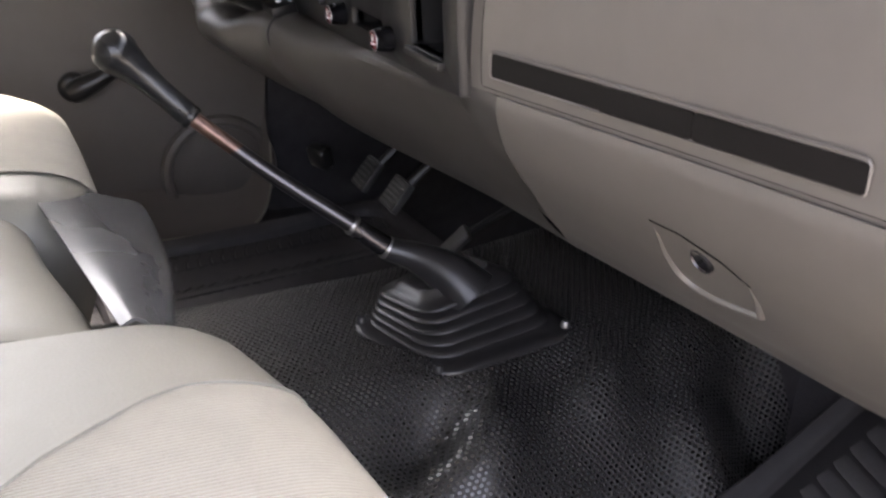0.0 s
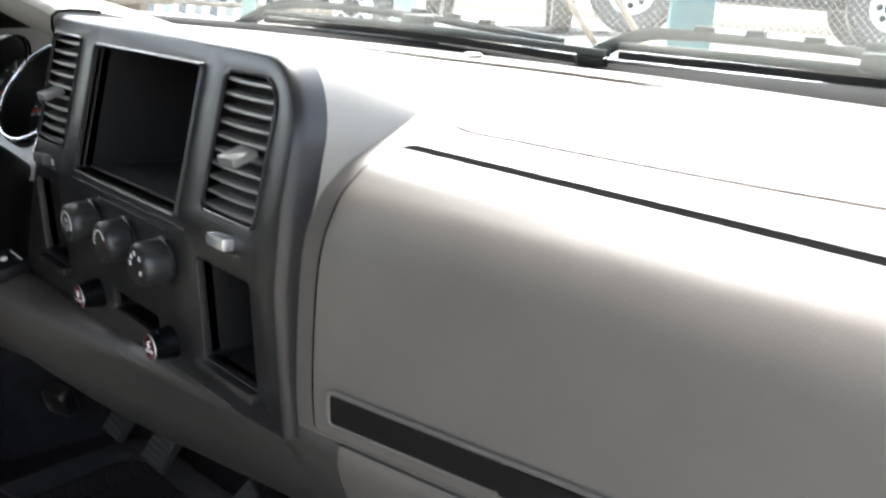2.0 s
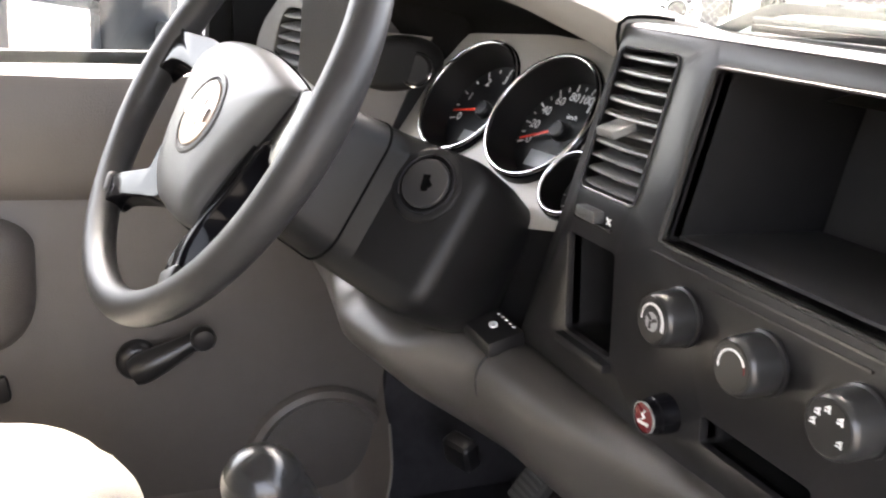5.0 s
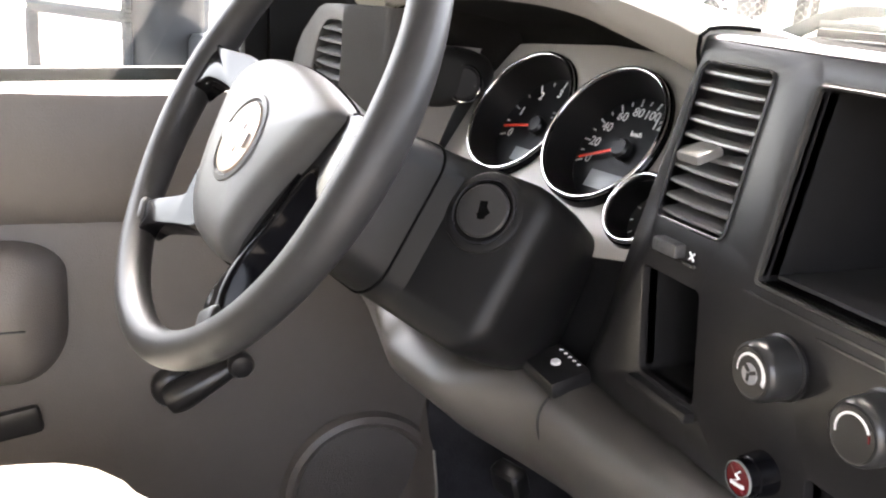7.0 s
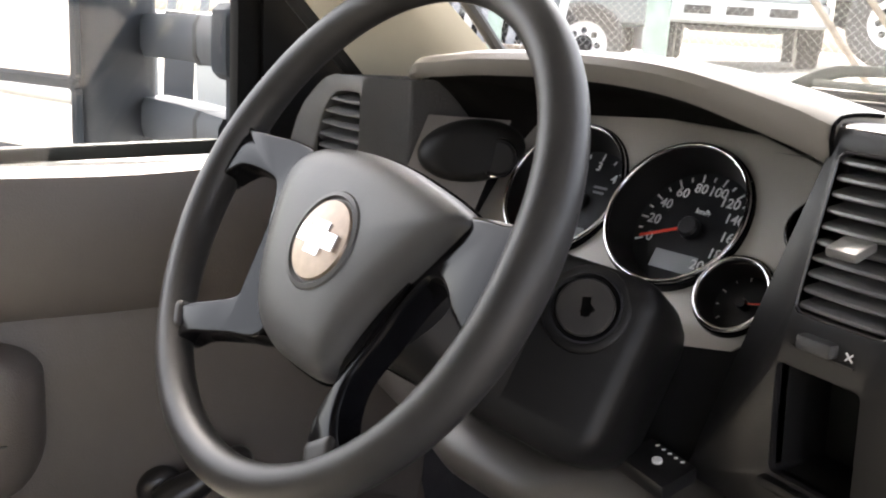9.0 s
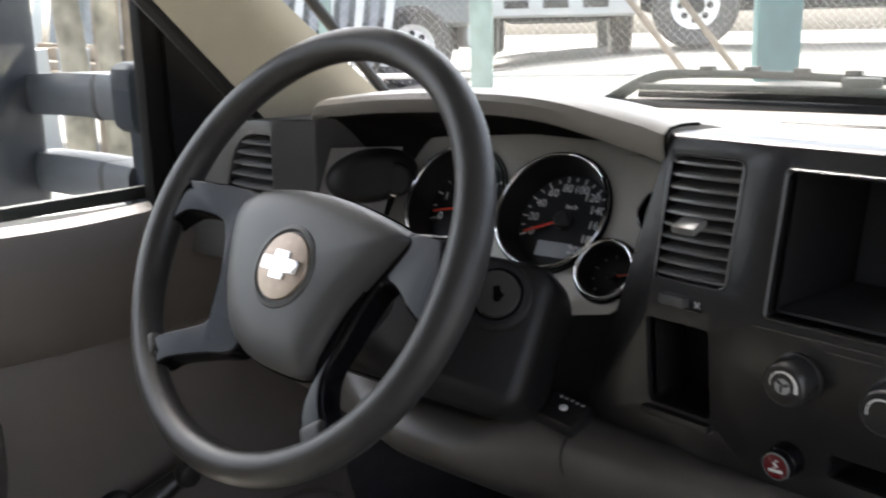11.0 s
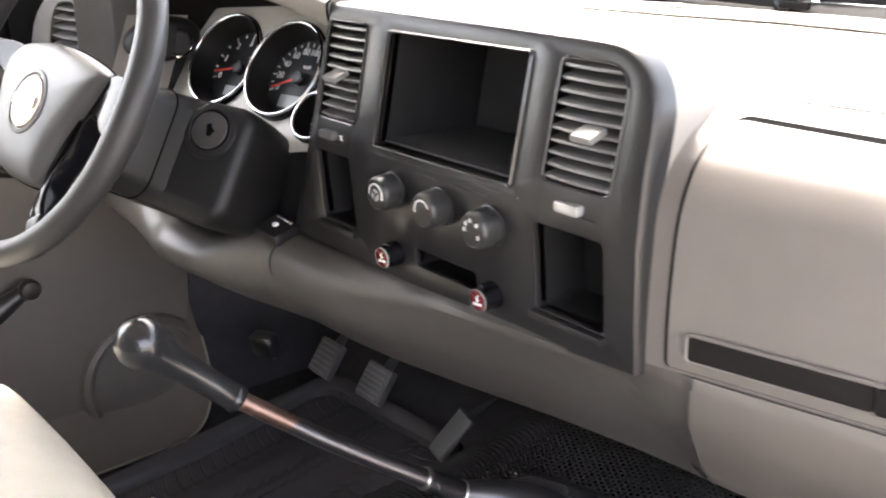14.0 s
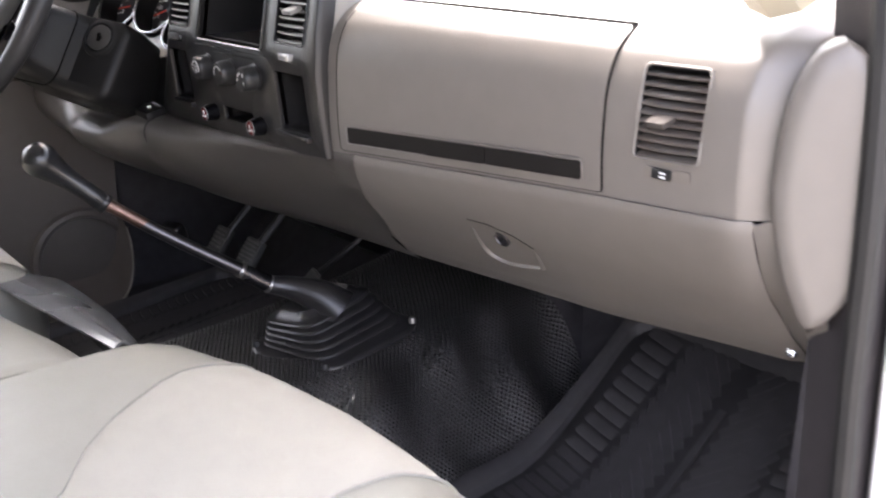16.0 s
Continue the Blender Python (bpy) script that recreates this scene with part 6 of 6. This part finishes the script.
part("base_foot", box((0.058, 0.06, 0.13), pose(-0.882, -0.105, 0.588), 0.014, 3), MIRROR_DARK, base)
HM = pose(-1.297, -0.262, 0.688) @ pose(0, 0, 0, 0, 0, 32)
shell = part("housing", box((0.282, 0.135, 0.4), HM, 0.04, 4), MIRROR_SHELL, mir)
for z, h, lab in ((0.05, 0.24, "upper flat mirror glass"), (-0.129, 0.092, "lower wide-angle mirror glass")):
    part("glass", box((0.245, 0.004, h), HM @ pose(-0.004, -0.071, z), 0.0015), MIRROR_GLASS, mir, lab)
    out = rounded(-0.13, z - h / 2 - 0.005, 0.122, z + h / 2 + 0.005, 0.012, 4)
    part("glass_rim", join(*[tube([HM @ Vector((a[0], -0.073, a[1])), HM @ Vector((b[0], -0.073, b[1]))], 0.008, 6) for a, b in zip(out, out[1:] + out[:1])]), MIRROR_DARK, mir)

# ---- outside ----
def out_at(az, dist, z):
    """A place outside, by bearing in degrees from straight ahead and distance."""
    return Vector((0.4 + dist * math.sin(radians(az)), -0.45 + dist * math.cos(radians(az)), z))


def ground_z(d, az=0.0):
    return -0.45 * smooth_step(-40, -52, az) * smooth_step(5, 10, d) * smooth_step(60, 20, d) + lerp([(0, -0.75), (3.5, -0.7), (6, 0.05), (9, 0.42), (12, 0.56), (20, 0.68), (60, 0.7), (400, 0.7)], d)


rows = []
for d in (0.0, 1.5, 3, 3.5, 4, 5, 6, 7.5, 9, 10.5, 12, 16, 20, 40, 60, 150, 400):
    rows.append([out_at(a, max(d, 0.01), ground_z(d, a) + (0.03 * noise.noise((d, a * 0.1, 0)) if d < 20 else 0)) for a in range(-180, 180, 9)])
tagged(part("ground", grid(rows, close_v=True), YARD), "pale dusty concrete yard", "ground", kind="structure")
hood = thing("hood", "white painted truck hood beyond the windscreen", "hood")
part("panel", thicken(grid([[(x, y + 0.1 - 0.12 * abs(x), z - 0.05 * (x / 0.85) ** 2) for x in (-0.88, -0.7, -0.4, 0, 0.4, 0.7, 0.88)] for y, z in ((0.6, 0.60), (0.75, 0.64), (1.0, 0.662), (1.3, 0.655), (1.6, 0.60), (1.75, 0.5))]), 0.01), WHITE_PAINT, hood)
body = thing("truck_body", "white outer body of the pickup", "truck body")
part("left_side", box((0.05, 2.6, 0.62), pose(-0.93, 0.0, 0.24), 0.02), WHITE_PAINT, body)
part("front_left", box((0.06, 1.2, 0.5), pose(-0.91, 1.15, 0.32), 0.03), WHITE_PAINT, body)

fence = thing("fence", "chain-link fence on green steel posts", "fence")
FD = 8.6
P0, P1 = out_at(-70, 10.2, 0), out_at(-14, 10.2, 0)
L = (P1 - P0).length
ux = (P1 - P0).normalized()
zb, zt = 0.30, 2.3
bm = bmesh.new()
step = 0.075
k = -(zt - zb)
while k < L:
    for s in (1, -1):
        a, b = (k, zb), (k + (zt - zb), zt)
        if s < 0:
            a, b = (k, zt), (k + (zt - zb), zb)
        q0, q1 = P0 + ux * a[0] + Vector((0, 0, a[1])), P0 + ux * b[0] + Vector((0, 0, b[1]))
        d = (q1 - q0).normalized()
        n1 = d.cross(Vector((ux.y, -ux.x, 0))).normalized() * 0.0011
        n2 = Vector((ux.y, -ux.x, 0)) * 0.0011
        v = [bm.verts.new(q) for q in (q0 + n1, q0 - n1 * 0.5 + n2, q0 - n1 * 0.5 - n2, q1 + n1, q1 - n1 * 0.5 + n2, q1 - n1 * 0.5 - n2)]
        for i in range(3):
            bm.faces.new((v[i], v[(i + 1) % 3], v[3 + (i + 1) % 3], v[3 + i]))
    k += step
tagged(part("mesh", bm, WIRE, fence, "galvanised chain-link mesh", smooth=False), kind="stuff")
for az, w, mat in ((-48.6, 0.2, GREEN_PALE), (-31.5, 0.36, GREEN_POST), (-58, 0.12, GREEN_PALE), (-20, 0.15, GREEN_PALE)):
    q = out_at(az, FD * (0.98 if w > 0.3 else 1.0), 0)
    part("post", box((w, w * 0.7, 2.4), pose(q.x, q.y, 1.3, 0, 0, 40), 0.02), mat, fence)
for z in (0.38, 2.3):
    part("rail", tube([P0 + Vector((0, 0, z)), P1 + Vector((0, 0, z))], 0.025, 8), WIRE, fence)
for az, d in ((-33.5, 8.9), (-36.5, 8.7)):
    q = out_at(az, d, 0.4)
    part("brace", tube([q, q + Vector((-0.9, -0.5, 1.3))], 0.03, 8), RUSTY_WOOD, fence)


def wheel_of(parent, c, ang, r, white):
    m = Matrix.Translation(c) @ pose(0, 0, 0, 90, 0, ang)
    t = part("tyre", turned([(r * 0.55, -0.12), (r * 0.9, -0.14), (r, -0.1), (r, 0.1), (r * 0.9, 0.14), (r * 0.55, 0.12)], 36, m, caps=False), RUBBER, parent)
    part("rim", turned([(r * 0.56, 0.12), (r * 0.52, 0.09), (r * 0.42, 0.05), (r * 0.24, 0.06), (r * 0.22, 0.03)], 36, m, caps=False), white, t)
    part("hub", turned([(r * 0.22, 0.03), (r * 0.17, 0.035), (r * 0.15, 0.11), (0, 0.12)], 20, m), CAVITY, t)
    for k in range(8):
        a = 2 * math.pi * k / 8
        part("rim_hole", turned([(r * 0.078, 0.0), (r * 0.078, 0.025), (0, 0.025)], 12, m @ pose(r * 0.335 * math.cos(a), r * 0.335 * math.sin(a), 0.04)), CAVITY, t)


def parked_truck(label, az, dist, ang, body_mat, length, wheels):
    o = out_at(az, dist, ground_z(dist, az))
    m = Matrix.Translation(o) @ pose(0, 0, 0, 0, 0, ang)
    t = thing("parked_truck", label, "truck", "trucks in the yard", at=m)
    part("body", box((length, 2.0, 1.0), pose(0, 0, 1.25), 0.12, 3), body_mat, t)
    part("cab", box((length * 0.5, 1.9, 0.9), pose(-length * 0.1, 0, 2.1), 0.18, 3), body_mat, t)
    part("chassis", box((length * 0.95, 1.4, 0.3), pose(0, 0, 0.6), 0.03), CAVITY, t)
    part("bumper", box((0.25, 2.05, 0.28), pose(length / 2 + 0.05, 0, 0.62), 0.06, 3), BUMPER, t, "pale grey bumper")
    for y in (-0.5, 0.0, 0.5):
        part("air_slot", box((0.02, 0.32, 0.1), pose(length / 2 + 0.18, y, 0.64), 0.01), SEAL, t)
    part("grille", box((0.05, 1.2, 0.35), pose(length / 2 + 0.01, 0, 1.1), 0.02), CAVITY, t)
    part("side_window", box((length * 0.36, 1.93, 0.5), pose(-length * 0.1, 0, 2.2), 0.1), SEAL, t)
    for x in wheels:
        for y in (-0.92, 0.92):
            wheel_of(t, Vector((x, y, 0.5)), 0 if y < 0 else 180, 0.52, WHITE_RIM)
    return t


parked_truck("dark grey truck parked behind the fence", -60.5, 12.9, 58, TRUCK_DARK, 5.0, (-1.6, 1.72))
parked_truck("silver truck facing the fence with pale bumper", -43.8, 14.6, -46, TRUCK_SILVER, 4.6, (-1.5, 1.2))
parked_truck("silver truck with white wheels behind the fence", -28.8, 12.9, 33, TRUCK_SILVER, 4.6, (-1.5, 1.5))
tr = thing("tree_trunk", "old pruned grey tree trunks tied together with wire", "tree trunk")
q = out_at(-73.2, 5.6, ground_z(5.6))
rng = random.Random(5)
for name, dx, lean, r0 in (("trunk", 0.0, 0.015, 0.068), ("limb", 0.22, -0.008, 0.056), ("limb", 0.36, 0.012, 0.03)):
    pts = [q + Vector((dx * 0.55 + lean * k + rng.uniform(-0.015, 0.015), dx * 0.9 + rng.uniform(-0.02, 0.02), 0.36 * k)) for k in range(9)]
    part(name, tube(spline(pts, 30), [r0 * (1.15 - 0.35 * k / 29) * (1 + 0.12 * noise.noise((k * 0.35, dx * 9, 1.0))) for k in range(30)], 14), TRUNK, tr)
for k in range(5):
    c = q + Vector((0.09, 0.15, 1.66 + 0.045 * k))
    part("wire_tie", tube([c + Vector((0.22 * math.cos(a), 0.32 * math.sin(a), 0.03 * math.sin(2 * a + k))) for a in (2 * math.pi * j / 20 for j in range(21))], 0.012, 6), WIRE_TIE, tr)
pile = thing("timber_pile", "stack of weathered scrap timber and rails", "timber pile")
for i in range(14):
    c = out_at(-76 + 1.6 * (i % 7), 7.4 + 0.3 * (i % 2), 0.5 + 0.09 * (i // 5))
    part("beam", box((1.3, 0.11, 0.085), Matrix.Translation(c) @ pose(0, 0, 0, 0, 3 * (i % 3) - 3, 20 + 3 * i), 0.006), RUSTY_WOOD, pile)
for i in range(5):
    c = out_at(-71.5 + 0.8 * i, 6.5, 0.55)
    part("stake", tube([c + Vector((0, 0, -1.0)), c + Vector((0.05 * (i % 2), 0.04, 0.75 + 0.1 * (i % 3)))], 0.035, 8), RUSTY_WOOD, pile)
sheet = thing("sheet_stack", "grey ribbed metal sheets leaning low in the yard", "metal sheets")
for i in range(10):
    c = out_at(-84 + 1.9 * i, 6.9, 0.1)
    part("sheet", box((0.2, 0.03, 1.25), Matrix.Translation(c) @ pose(0, 0, 0, 10, 3 * math.sin(i * 2.1), 72), 0.006), (GREY_SLAT, MIRROR_GREY, BUMPER)[i % 3], sheet)
slats = thing("slatted_gate", "leaning grey corrugated sheet fence", "fence")
for i in range(26):
    c = out_at(-76 + 0.9 * i, 11.5, 1.5)
    part("slat", box((0.1, 0.03, 2.2), Matrix.Translation(c) @ pose(0, 0, 0, 0, 8, 70), 0.004), TRUCK_SILVER if i % 2 else GREY_SLAT, slats)
for z in (0.55, 1.9):
    part("rail", tube([out_at(-77, 11.42, z), out_at(-53.5, 11.42, z)], 0.03, 8), RUSTY_WOOD, slats)
